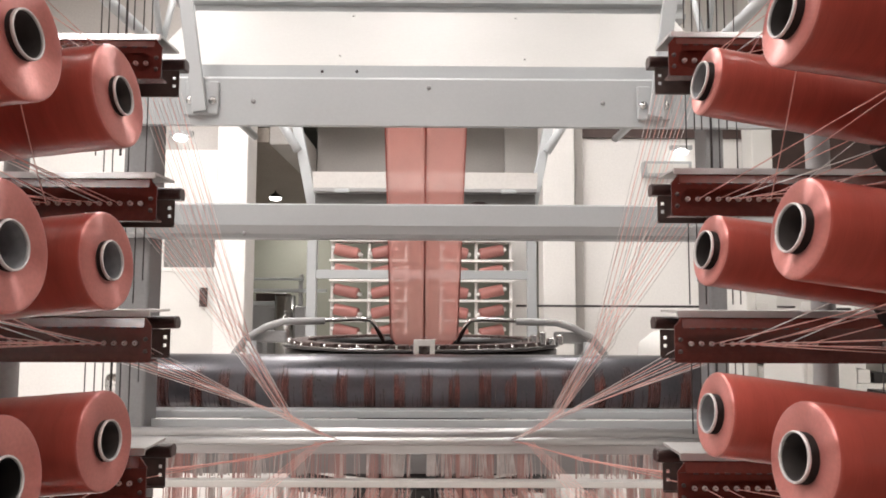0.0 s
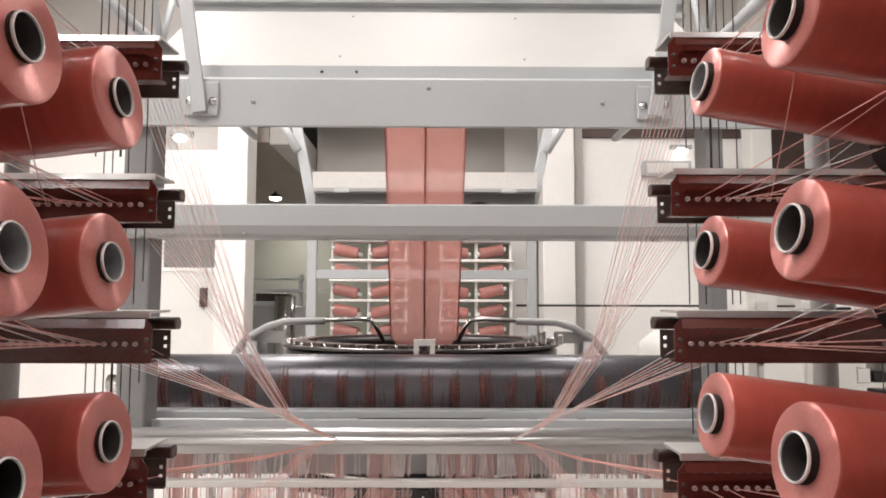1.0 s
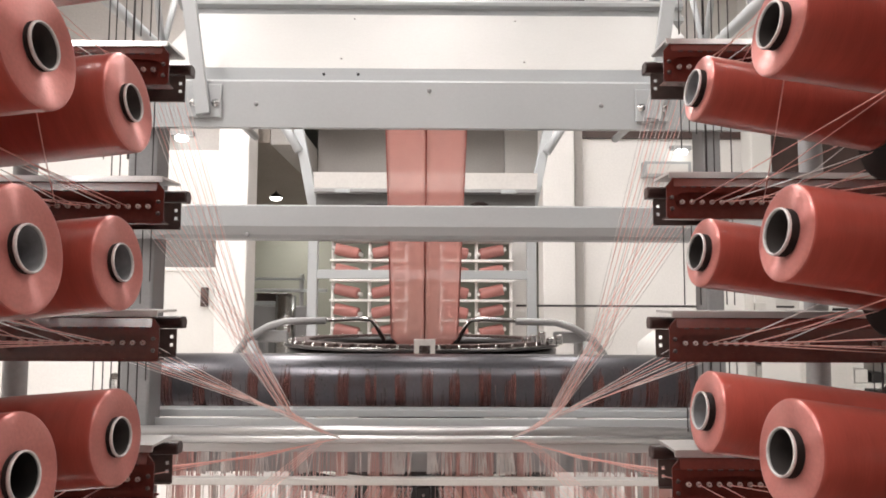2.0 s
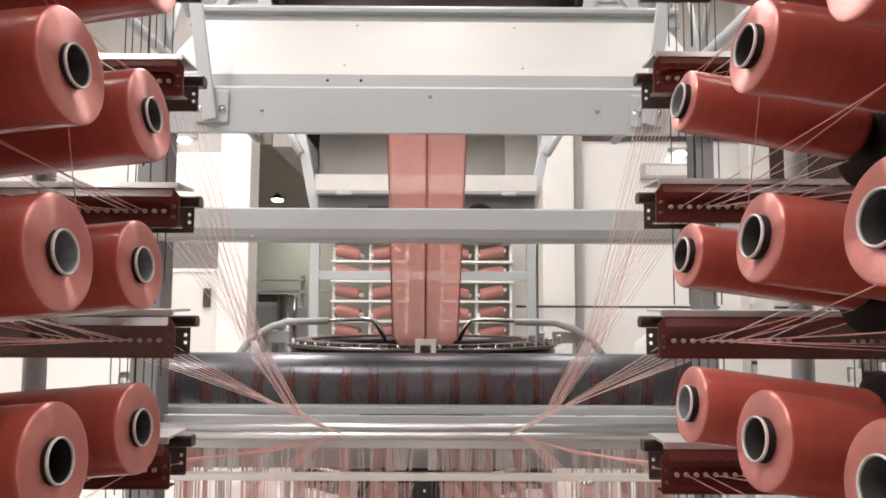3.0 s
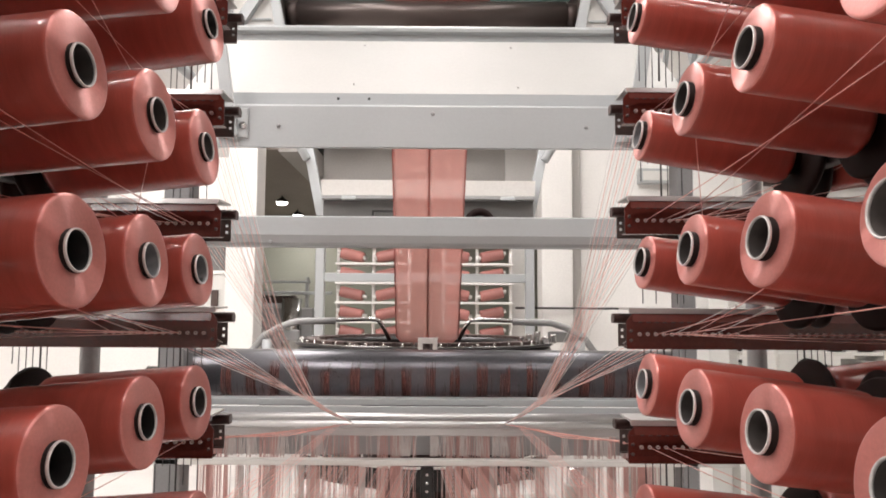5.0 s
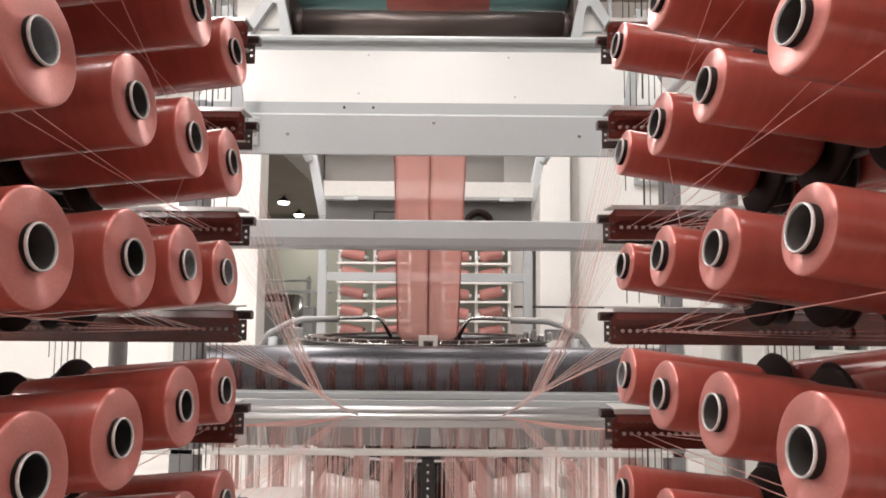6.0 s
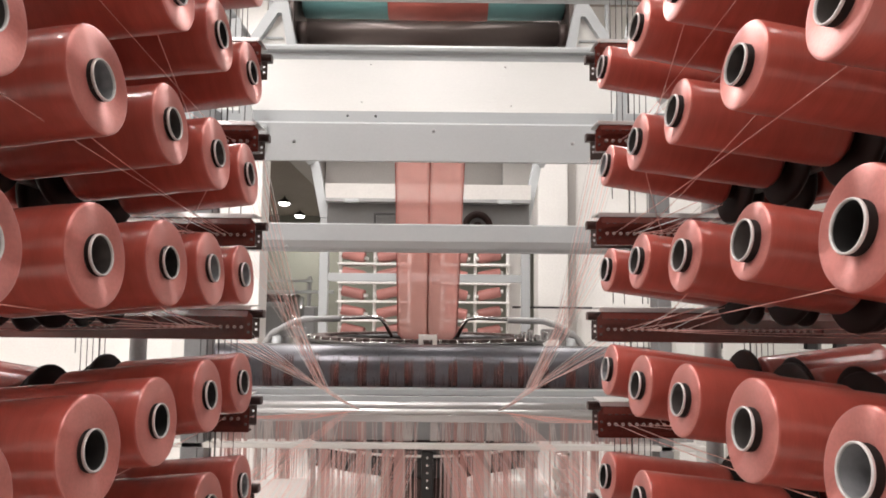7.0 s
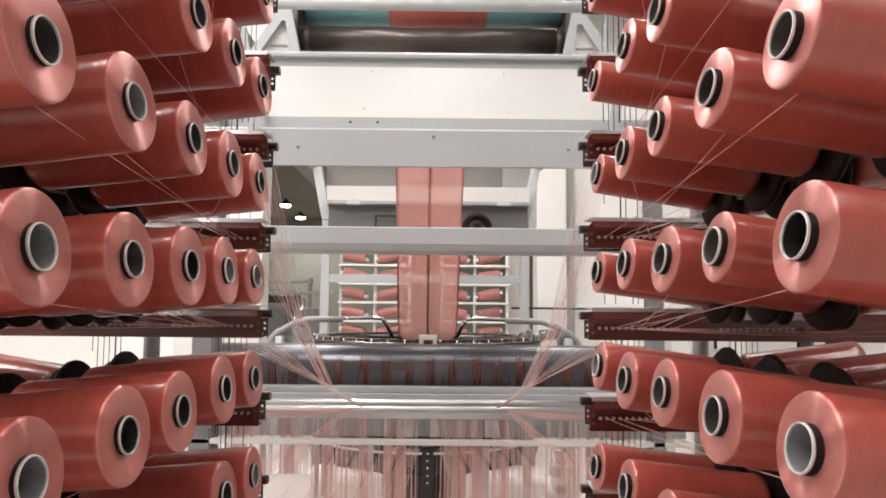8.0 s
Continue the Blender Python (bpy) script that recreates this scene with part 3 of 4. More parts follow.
# upper works: cross beams, side plates and cloth roll
upper = thing("upper_frame", "light grey upper frame carrying the cloth rollers", "machine frame", at=pose(0, 1.4, 2.1))
beam = bmesh.new()
prism(beam, [(1.20, 2.075), (1.20, 2.090), (1.222, 2.096), (1.222, 2.118), (1.205, 2.124), (1.205, 2.136), (1.215, 2.148), (1.26, 2.148), (1.26, 2.075)], "x", -0.80, 0.82)
member("front_beam", beam, PAINT, "", upper)
tubeb = rod(bmesh.new(), (-0.78, 1.0, 2.247), (0.80, 1.0, 2.247), 0.021, 24)
member("top_tube", tubeb, PAINT, "", upper)
for s, cx in ((-1, -0.015), (1, -0.015)):
    plate = prism(bmesh.new(), [(cx + s * u, v) for u, v in ((0.712, 2.130), (0.752, 2.130), (0.620, 2.345), (0.568, 2.345), (0.522, 2.130), (0.560, 2.130), (0.590, 2.295), (0.606, 2.295))], "y", 1.27, 1.30)
    member("end_plate", plate, PAINT, "flat slanted end plate", upper)
    gusset = prism(bmesh.new(), [(cx + s * u, v) for u, v in ((0.55, 2.132), (0.72, 2.132), (0.607, 2.32), (0.588, 2.32))], "y", 1.303, 1.310)
    member("gusset", gusset, PANEL, "pale gusset sheet", upper)
    for gz in (2.165, 2.20):
        member("gusset_rib", solid(cx + s * 0.622 - 0.035, cx + s * 0.622 + 0.035, 1.294, 1.302, gz, gz + 0.008, 0.002), PAINT, "", upper)
    member("side_arm", rod(bmesh.new(), (cx + s * 0.80, 1.0, 2.26), (cx + s * 0.80, 1.27, 2.14), 0.020, 12), PAINT, "", upper)
    member("bearing_plate", solid(min(cx + s * 0.552, cx + s * 0.570), max(cx + s * 0.552, cx + s * 0.570), 1.32, 1.56, 2.14, 2.56, 0.004), BRACKET, "dark bearing plate", upper)
roll = thing("cloth_roll", "teal cloth roller with a red band of cloth", "roller", at=pose(-0.010, 1.45, 2.47))
part("drum", rod(bmesh.new(), (-0.540, 0, 0), (0.540, 0, 0), 0.112, 48), TEAL, roll, "teal roller cover")
part("cloth_band", rod(bmesh.new(), (-0.188, 0, 0), (0.226, 0, 0), 0.1165, 48), CLOTH_BAND, roll, "red woven cloth band")
press = thing("press_roller", "dark polished steel press roller", "roller", at=pose(-0.010, 1.40, 2.268))
part("sleeve", rod(bmesh.new(), (-0.51, 0, 0), (0.51, 0, 0), 0.052, 32), PRESS, press)
for sx_ in (-1, 1):
    part("end_collar", rod(bmesh.new(), (sx_ * 0.51, 0, 0), (sx_ * 0.552, 0, 0), 0.046, 24), BRACKET, press, "dark end collar")

# ---- warp rollers and bars ----
main = thing("warp_roller", "large dark polished warp roller", "roller", at=pose(0, 0.90, 0.945))
part("shell", lathe(bmesh.new(), [(0, -0.75), (0.05, -0.75), (0.074, -0.748), (0.078, -0.742), (0.078, 0.742), (0.074, 0.748), (0.05, 0.75), (0, 0.75)], 64, Euler((0, radians(90), 0)).to_matrix().to_4x4()), ROLLER, main)
for s in (-1, 1):
    part("journal", rod(bmesh.new(), (s * 0.75, 0, 0), (s * 0.84, 0, 0), 0.025, 20), STEEL, main, "bright steel journal")


def cross_bar(name, label, mat, outline, x0=-0.80, x1=0.82):
    bm = prism(bmesh.new(), outline, "x", x0, x1)
    ob = new(name, mesh_of(name, bm, mat))
    mod = ob.modifiers.new("edge", "BEVEL")
    mod.width, mod.segments = 0.002, 2
    return tagged(ob, label, "bar", "warp bars")


def round_bar(name, label, mat, y, z, r):
    bm = rod(bmesh.new(), (-0.80, y, z), (0.82, y, z), r, 32)
    return tagged(new(name, mesh_of(name, bm, mat)), label, "bar", "warp bars")


cross_bar("guide_bar", "pale grey flat guide bar below the roller", PAINT, [(0.785, 0.873), (0.785, 0.891), (0.83, 0.893), (0.83, 0.871)])
round_bar("tension_bar", "bright polished steel tension bar", BAR, 0.70, 0.853, 0.012)
round_bar("tension_bar", "bright polished steel tension bar", BAR, 0.66, 0.841, 0.009)
cross_bar("reed_bar", "pale flat bar behind the threads", PAINT, [(0.75, 0.80), (0.745, 0.876), (0.755, 0.876), (0.76, 0.80)])
cross_bar("front_strip", "satin steel strip below the tension bars", BAR, [(0.664, 0.811), (0.664, 0.8315), (0.668, 0.8315), (0.668, 0.811)])
cross_bar("lower_guide_bar", "pale grey lower guide bar", PANEL, [(0.700, 0.726), (0.700, 0.741), (0.722, 0.743), (0.722, 0.724)])

# the curtain of warp threads below the bars
wrng = random.Random(11)


def curtain(name, label, mat, n, x0, x1, y, z0, z1, wide, clump):
    bm = bmesh.new()
    centres = [wrng.uniform(x0, x1) for _ in range(clump)]
    for i in range(n):
        x = wrng.uniform(x0, x1) if wrng.random() < 0.22 else wrng.choice(centres) + wrng.gauss(0, 0.0055)
        if not x0 < x < x1 or abs(x + 0.005) < 0.030 and z0 < 0.6:
            continue
        yy = y + wrng.uniform(-0.012, 0.012)
        w = wide * wrng.uniform(0.5, 1.3)
        lean = wrng.gauss(0, 0.006)
        vs = [bm.verts.new(p) for p in ((x - w, yy, z1), (x + w, yy + 0.0004, z1), (x + w + lean, yy + 0.0004, z0), (x - w + lean, yy, z0),
                                        (x - w, yy + 0.0012, z1), (x + w, yy + 0.0014, z1), (x + w + lean, yy + 0.0014, z0), (x - w + lean, yy + 0.0012, z0))]
        for f in ((0, 3, 2, 1), (4, 5, 6, 7), (0, 1, 5, 4), (1, 2, 6, 5), (2, 3, 7, 6), (3, 0, 4, 7)):
            bm.faces.new([vs[k] for k in f])
    ob = new(name, mesh_of(name, bm, mat))
    return tagged(ob, label, "threads", kind="stuff")


curtain("pale_warp_threads", "fine pale warp threads hanging in a curtain", THREAD_PALE, 420, -0.78, 0.78, 0.738, 0.745, 0.835, 0.0013, 30)
curtain("pink_warp_threads", "fine pink warp threads hanging in a curtain", THREAD_SOFT, 560, -0.64, 0.64, 0.750, 0.25, 0.835, 0.0010, 40)
curtain("pale_warp_threads", "fine pale warp threads below the lower bar", THREAD_PALE, 360, -0.60, 0.60, 0.770, 0.25, 0.73, 0.0011, 18)
cross_bar("backing_plate", "grey plate behind the warp threads", PAINT, [(0.80, 0.735), (0.80, 0.80), (0.806, 0.80), (0.806, 0.735)])

# groups of strands on the roller's underside, modelled in place of reflected threads
stripes = bmesh.new()
for g in range(19):
    gx = -0.70 + 1.40 * (g + 0.5) / 19 + wrng.uniform(-0.008, 0.008)
    reach = wrng.uniform(22, 40)
    for k in range(34):
        x = gx + (wrng.uniform(-0.015, 0.015) if k < 26 else wrng.uniform(-0.04, 0.04))
        top = reach + wrng.uniform(-30, 6) - (0 if k < 26 else wrng.uniform(28, 60))
        pts = []
        for a in range(9):
            ang = radians(-95 + (95 + top) * a / 8)
            pts.append((x, 0.90 - 0.0784 * math.cos(ang), 0.945 + 0.0784 * math.sin(ang)))
        pipe(stripes, pts, 0.0011, 4)
tagged(new("roller_reflections", mesh_of("roller_reflections", stripes, THREAD_REFLECTED)), "red strands on the roller's underside standing in for reflected threads", "threads", kind="stuff")

# ---- thread bundles from the rails to the warp bars ----
for side in (-1, 1):
    knot = Vector((side * 0.272 - 0.004, 0.45, 0.932))
    end = Vector((side * 0.203, 0.648, 0.848))
    for level, count in ((5, 11), (4, 11), (3, 9)):
        t = thing("thread_bundle", "fan of thin pink threads gathered from one rail", "threads", "thread bundles", pose(side * 0.33, RAIL_Y, RAIL_TOPS[side][level]))
        inv = t.matrix_basis.inverted()
        for i in range(count):
            spread = (i - count / 2) * 0.0370 / count
            b = knot + Vector((side * (spread + 0.008 * (level - 4)), 0, spread * 0.6 + 0.008 * (level - 4)))
            c = end + Vector((side * spread * 0.35, 0, spread * 0.05))
            b += Vector((wrng.uniform(-0.005, 0.005), 0, wrng.uniform(-0.004, 0.004)))
            tail = (b, b.lerp(c, 0.5) - Vector((0, 0, 0.004)), c)
            if level > 3:
                # steeply down to a guide point, then on to the knot
                a = Vector((side * (RAIL_X[side] + 0.004 + i * 0.064 / count), RAIL_Y + 0.03, RAIL_TOPS[side][level] - 0.05))
                g = Vector((side * (0.300 + (i - count / 2) * 0.0416 / count + 0.006 * (level - 4)) + wrng.uniform(-0.004, 0.004), 0.20, 1.088))
                points = (a, a.lerp(g, 0.5), g, *tail)
            else:
                a = eyelet_at(side, level, i) + Vector((0, 0.02, 0))
                points = (a, a.lerp(b, 0.5), *tail)
            strand([inv @ p for p in points], 0.00055, THREAD if i % 2 else THREAD_PALE, t)
    for level in (2, 1):
        t = thing("thread_bundle", "fan of thin pink threads rising from a low rail", "threads", "thread bundles", pose(side * 0.33, RAIL_Y, RAIL_TOPS[side][level]))
        inv = t.matrix_basis.inverted()
        for i in range(5):
            a = eyelet_at(side, level, 2 * i) + Vector((0, 0.02, 0))
            c = Vector((side * (0.20 + 0.03 * (2 - level)), 0.66, 0.842)) + Vector((side * i * 0.004, 0, 0))
            b = a.lerp(c, 0.6) + Vector((0, 0, -0.004 * i))
            strand([inv @ p for p in (a, b, c)], 0.0007, THREAD, t)
    for j in range(7):
        t = thing("thread_bundle", "thin pink threads spreading down from the bars", "threads", "thread bundles", pose(side * 0.2, 0.7, 0.7))
        inv = t.matrix_basis.inverted()
        steep = wrng.uniform(0.6, 1.2)
        for i in range(11):
            a = Vector((side * (0.03 + 0.065 * j + 0.004 * i), 0.695, 0.722))
            c = Vector((side * (0.03 + 0.065 * j + steep * 0.17 + 0.012 * i), 0.34, 0.40 + 0.015 * j))
            strand([inv @ p for p in (a, a.lerp(c, 0.5), c)], 0.0008, THREAD if (i + j) % 3 else THREAD_PALE, t)

# ---- circular loom head ----
CX, CY, CZ = -0.045, 2.2, 0.985
loom = thing("circular_loom", "dark circular loom ring with bright rim and screws", "loom", at=pose(CX, CY, CZ))
part("ring_body", lathe(bmesh.new(), [(0.50, -0.05), (0.595, -0.05), (0.60, -0.02), (0.585, -0.006), (0.50, -0.006)], 96, closed=True), BLACK, loom, "black lower ring")
part("rim", lathe(bmesh.new(), [(0.575, -0.004), (0.608, -0.004), (0.612, 0.000), (0.608, 0.006), (0.580, 0.006)], 96, closed=True), ROD, loom, "dark steel rim")
# Thin bright ring added for the highlight along the dark rim
part("rim_highlight", lathe(bmesh.new(), [(0.598, 0.0062), (0.606, 0.0062), (0.606, 0.0095), (0.598, 0.0095)], 96, closed=True), STEEL, loom, "thin steel ring standing in for the rim highlight")
part("inner_ring", lathe(bmesh.new(), [(0.44, -0.03), (0.48, -0.03), (0.485, 0.0), (0.47, 0.012), (0.445, 0.012)], 96, closed=True), BLACK, loom, "dark inner ring")
pad = mesh_of("pad", solid(0.50, 0.572, -0.030, 0.030, 0.0, 0.022, 0.003), BROWN)
screw = mesh_of("screw", lathe(bmesh.new(), [(0, 0.012), (0.0045, 0.011), (0.006, 0.0)], 10), STEEL)
for i in range(48):
    a = 2 * math.pi * i / 48
    spin = Matrix.Rotation(a, 4, "Z")
    part("pad", pad, None, loom, "", spin)
    part("screw", screw, None, loom, "", spin @ Matrix.Translation((0.59, 0, 0.010)))
part("pedestal", lathe(bmesh.new(), [(0.0, -0.985), (0.42, -0.985), (0.42, -0.93), (0.30, -0.90), (0.28, -0.30), (0.46, -0.22), (0.55, -0.05), (0.45, -0.05)], 64), PEDESTAL, loom, "oily dark loom pedestal")
# Dark disc added to give the shade inside the ring
part("shade_disc", lathe(bmesh.new(), [(0, -0.07), (0.10, -0.068), (0.438, -0.062), (0.438, -0.072), (0, -0.08)], 64), TUBE, loom, "dark disc standing in for shade inside the ring")
part("lower_ring", lathe(bmesh.new(), [(0.44, -0.56), (0.57, -0.56), (0.58, -0.53), (0.57, -0.47), (0.44, -0.47)], 96, closed=True), BLACK, loom, "dark lower cam ring")
part("lower_rim", lathe(bmesh.new(), [(0.572, -0.470), (0.588, -0.470), (0.588, -0.462), (0.572, -0.462)], 96, closed=True), PANEL, loom, "pale rim on the lower ring")
for i in range(14):
    part("cam_box", solid(0.47, 0.565, -0.055, 0.055, -0.66, -0.562, 0.006), PEDESTAL, loom, "dark cam box", Matrix.Rotation(2 * math.pi * (i + 0.5) / 14, 4, "Z"))
for s in (-1, 1):
    arm = bmesh.new()
    pipe(arm, [(s * 0.16, -0.15, 0.02), (s * 0.19, -0.2, 0.085), (s * 0.21, -0.2, 0.108), (s * 0.26, -0.2, 0.112), (s * 0.48, -0.2, 0.105), (s * 0.56, -0.2, 0.10)], 0.010, 10)
    part("guard_bar", arm, STEEL, loom, "bent bright guard bar")
    casting = pipe(bmesh.new(), [(s * 0.785, -0.24, -0.12), (s * 0.765, -0.24, -0.03), (s * 0.72, -0.24, 0.030), (s * 0.64, -0.23, 0.078), (s * 0.57, -0.22, 0.100), (s * 0.40, -0.22, 0.104)], 0.016, 10)
    part("side_arm", casting, PAINT_DARK, loom, "bent grey side arm")
    part("arm_plate", solid(min(s * 0.56, s * 0.70), max(s * 0.56, s * 0.70), -0.215, -0.195, 0.012, 0.062, 0.008), PAINT_DARK, loom, "grey arm plate")
    part("arm_box", solid(min(s * 0.665, s * 0.735), max(s * 0.665, s * 0.735), -0.19, -0.10, -0.06, 0.055, 0.012), PAINT_DARK, loom, "grey gear box")
    part("arm_post", rod(bmesh.new(), (s * 0.70, -0.24, -0.2), (s * 0.70, -0.24, 0.02), 0.022, 16), PAINT, loom)
for k in range(5):
    part("eccentric", solid(0.42 + 0.035 * k, 0.445 + 0.035 * k, -0.30, -0.26, 0.01, 0.04 + 0.012 * (k % 3), 0.004), STEEL, loom, "small bright fitting")

for s, x in ((-1, -0.38), (1, 0.32)):
    cabt = thing("base_cabinet", "pale grey loom base cabinet with rounded edges", "cabinet", "loom base cabinets", pose(x, 1.72, 0))
    part("body", solid(-0.17, 0.17, -0.12, 0.12, 0.0, 0.43, 0.02), WHITE, cabt)
    part("door", solid(-0.14, 0.14, -0.126, -0.121, 0.06, 0.40, 0.002), PANEL, cabt)
pillar = thing("drive_pillar", "narrow black drive pillar with bright bolts", "pillar", at=pose(-0.005, 0.75, 0))
part("body", solid(-0.018, 0.018, -0.02, 0.03, 0, 0.715, 0.004), BLACK, pillar)
for k in range(5):
    part("bolt", rod(bmesh.new(), (0, -0.021, 0.697 - 0.022 * k), (0, -0.026, 0.697 - 0.022 * k), 0.004, 12), STEEL, pillar, "bright bolt")
spool = thing("steel_roll", "short bright upright steel roll on a round plate", "roll", at=pose(0.435, 0.92, 0.0))
part("drum", lathe(bmesh.new(), [(0, 0.545), (0.026, 0.545), (0.028, 0.549), (0.028, 0.672), (0.025, 0.678), (0, 0.678)], 32), STEEL, spool)
part("collar", lathe(bmesh.new(), [(0, 0.590), (0.034, 0.590), (0.036, 0.594), (0.036, 0.626), (0.034, 0.630), (0, 0.630)], 32), PANEL, spool, "pale collar")
part("plate", lathe(bmesh.new(), [(0, 0.528), (0.062, 0.528), (0.064, 0.532), (0.064, 0.540), (0.060, 0.5445), (0, 0.5445)], 40), PANEL, spool, "pale round base plate")
part("stand", rod(bmesh.new(), (0, 0, 0), (0, 0, 0.5275), 0.018, 16), PAINT, spool)
guard = thing("perforated_guard", "white perforated guard sheet sloping beside the loom", "guard", at=pose(-0.46, 0.50, 0.38, -42))
part("sheet", prism(bmesh.new(), [(-0.42, -0.30), (-0.42, 0.27), (-0.38, 0.31), (0.02, 0.34), (0.10, 0.34), (0.10, -0.30)], "y", 0.0, 0.004), WHITE, guard)
dots = bmesh.new()
for i in range(14):
    for j in range(12):
        rod(dots, (-0.21 + 0.016 * i + 0.008 * (j % 2), -0.0012, 0.0 + 0.016 * j), (-0.21 + 0.016 * i + 0.008 * (j % 2), -0.0002, 0.0 + 0.016 * j), 0.004, 8)
part("perforation", dots, PAINT, guard, "rows of small round holes", kind="stuff")

clip = thing("clip_block", "small cream plastic block with a square opening", "block", at=pose(-0.02, 1.555, 0.985))
cb = bmesh.new()
box(cb, -0.038, 0.038, -0.012, 0.012, 0.025, 0.047)
box(cb, -0.038, -0.020, -0.012, 0.012, -0.012, 0.0248)
box(cb, 0.020, 0.038, -0.012, 0.012, -0.012, 0.0248)
part("block", cb, WHITE, clip)
part("bush", rod(bmesh.new(), (0, -0.006, 0.008), (0, 0.012, 0.008), 0.014, 16), BROWN, clip, "brown round bush")

# woven cloth tube rising from the ring
cloth = thing("woven_cloth", "flattened tube of red woven cloth rising from the loom", "cloth", at=pose(-0.03, 2.2, 0.97))


def cloth_strip(x0, x1, bulge):
    bm = bmesh.new()
    rows = []
    for i in range(25):
        u = i / 24
        z = 0.0 + 1.03 * u
        y = -0.62 / 0.79 * max(0, z - 0.03)
        row = []
        for j in range(9):
            v = j / 8
            w = 1 - 0.25 * max(0, 1 - u / 0.05) ** 2
            x = (x0 + (x1 - x0) * v) * w + 0.018 * u - 0.004
            row.append((x, y - bulge * math.sin(math.pi * v) - 0.004 * math.sin(9 * u + 5 * v), z))
        rows.append(row)
    front = [[bm.verts.new(p) for p in r] for r in rows]
    back = [[bm.verts.new((p[0], p[1] + 0.006, p[2])) for p in r] for r in rows]
    for g, flip in ((front, False), (back, True)):
        for a, b in zip(g, g[1:]):
            for j in range(8):
                f = bm.faces.new((a[j], a[j + 1], b[j + 1], b[j]))
                f.smooth = True
    for i in range(24):
        for j in (0, 8):
            bm.faces.new((front[i][j], front[i + 1][j], back[i + 1][j], back[i][j]))
    for i in (0, 24):
        for j in range(8):
            bm.faces.new((front[i][j], front[i][j + 1], back[i][j + 1], back[i][j]))
    return bm


part("cloth_half", cloth_strip(-0.148, -0.003, 0.010), CLOTH, cloth)
part("cloth_half", cloth_strip(0.003, 0.150, 0.010), CLOTH, cloth)
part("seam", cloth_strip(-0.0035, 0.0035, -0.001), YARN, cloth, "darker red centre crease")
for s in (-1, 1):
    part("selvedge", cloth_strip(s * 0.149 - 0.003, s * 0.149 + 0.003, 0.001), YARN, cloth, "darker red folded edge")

# ---- rear frame of the loom ----
rear = thing("rear_frame", "light grey rear portal with a white light box", "machine frame", at=pose(-0.08, 3.8, 0))
for x in (-0.825, 0.662):
    member("post", solid(x - 0.032, x + 0.032, 3.77, 3.83, 0, 1.80, 0.005), PAINT, "", rear)
for x, k in ((-0.825, -1), (0.662, 1)):
    # the upper posts lean outwards, with a short brace near the top
    bm = prism(bmesh.new(), [(x - 0.034, 1.802), (x + 0.034, 1.802), (x + k * 0.135 + 0.034, 2.455), (x + k * 0.135 - 0.034, 2.455)], "y", 3.77, 3.83)
    member("leaning_post", bevelled(bm, 0.005) or bm, PAINT, "", rear)
    member("brace", rod(bmesh.new(), (x + k * 0.10, 3.74, 2.20), (x + k * 0.26, 3.74, 2.46), 0.030, 8), PAINT, "", rear)
member("rail", solid(-0.81, 0.64, 3.775, 3.825, 1.335, 1.395, 0.004), PAINT, "", rear)
member("top_rail", solid(-1.1, 0.95, 3.775, 3.825, 2.46, 2.54, 0.004), PAINT, "", rear)
hood = thing("light_box", "white metal light box hung between two posts", "light fixture", at=pose(-0.06, 3.7, 1.98))
part("hood", prism(bmesh.new(), [(-0.06, -0.05), (-0.10, 0.050), (0.06, 0.050), (0.06, -0.05)], "x", -0.74, 0.74), WHITE, hood)
part("lower_edge", solid(-0.74, 0.74, -0.065, 0.06, -0.075, -0.0505, 0.003), PAINT_DARK, hood)
for x in (-0.55, 0.55):
    part("catch", solid(x - 0.05, x + 0.05, -0.085, -0.066, -0.085, -0.06, 0.006), PAINT, hood)
part("rear_board", solid(-0.74, 0.74, 0.02, 0.05, -0.27, -0.0755, 0.003), BOARD, hood, "dark grey board below the box")

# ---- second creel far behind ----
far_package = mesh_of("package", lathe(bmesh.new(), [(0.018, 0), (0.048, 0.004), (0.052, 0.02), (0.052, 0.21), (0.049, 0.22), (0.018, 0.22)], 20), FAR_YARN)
far_tube = mesh_of("tube", lathe(bmesh.new(), [(0.012, -0.028), (0.0175, -0.028), (0.0175, 0.248), (0.012, 0.248)], 16, closed=True), WHITE)
for x0, x1 in ((-0.95, -0.27), (0.06, 0.70)):
    far = thing("far_creel", "pale shelved creel loaded with red bobbins", "creel", "far creels", pose((x0 + x1) / 2, 5.5, 0))
    hw = (x1 - x0) / 2
    for x in (-hw, 0.0, hw):
        part("post", rod(bmesh.new(), (x, 0.06, 0), (x, 0.06, 1.86), 0.016, 10), WHITE, far)
    for i in range(7):
        z = 0.64 + 0.184 * i
        part("shelf_rail", solid(-hw - 0.02, hw + 0.02, -0.02, 0.22, z, z + 0.022, 0.003), WHITE, far, "pale shelf rail")
        for j, x in enumerate((-hw + 0.02, 0.03)):
            for k in range(2):
                b = thing("yarn_bobbin", "far red yarn bobbin on a pale creel", "yarn bobbin", "far bobbins",
                          pose((x0 + x1) / 2 + x + (0.22 if j == 0 else 0.0), 5.52 + 0.13 * k, z + 0.072, 0, 78 if j else -78, wrng.uniform(-8, 8)))
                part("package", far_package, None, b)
                part("tube", far_tube, None, b, "white tube core")

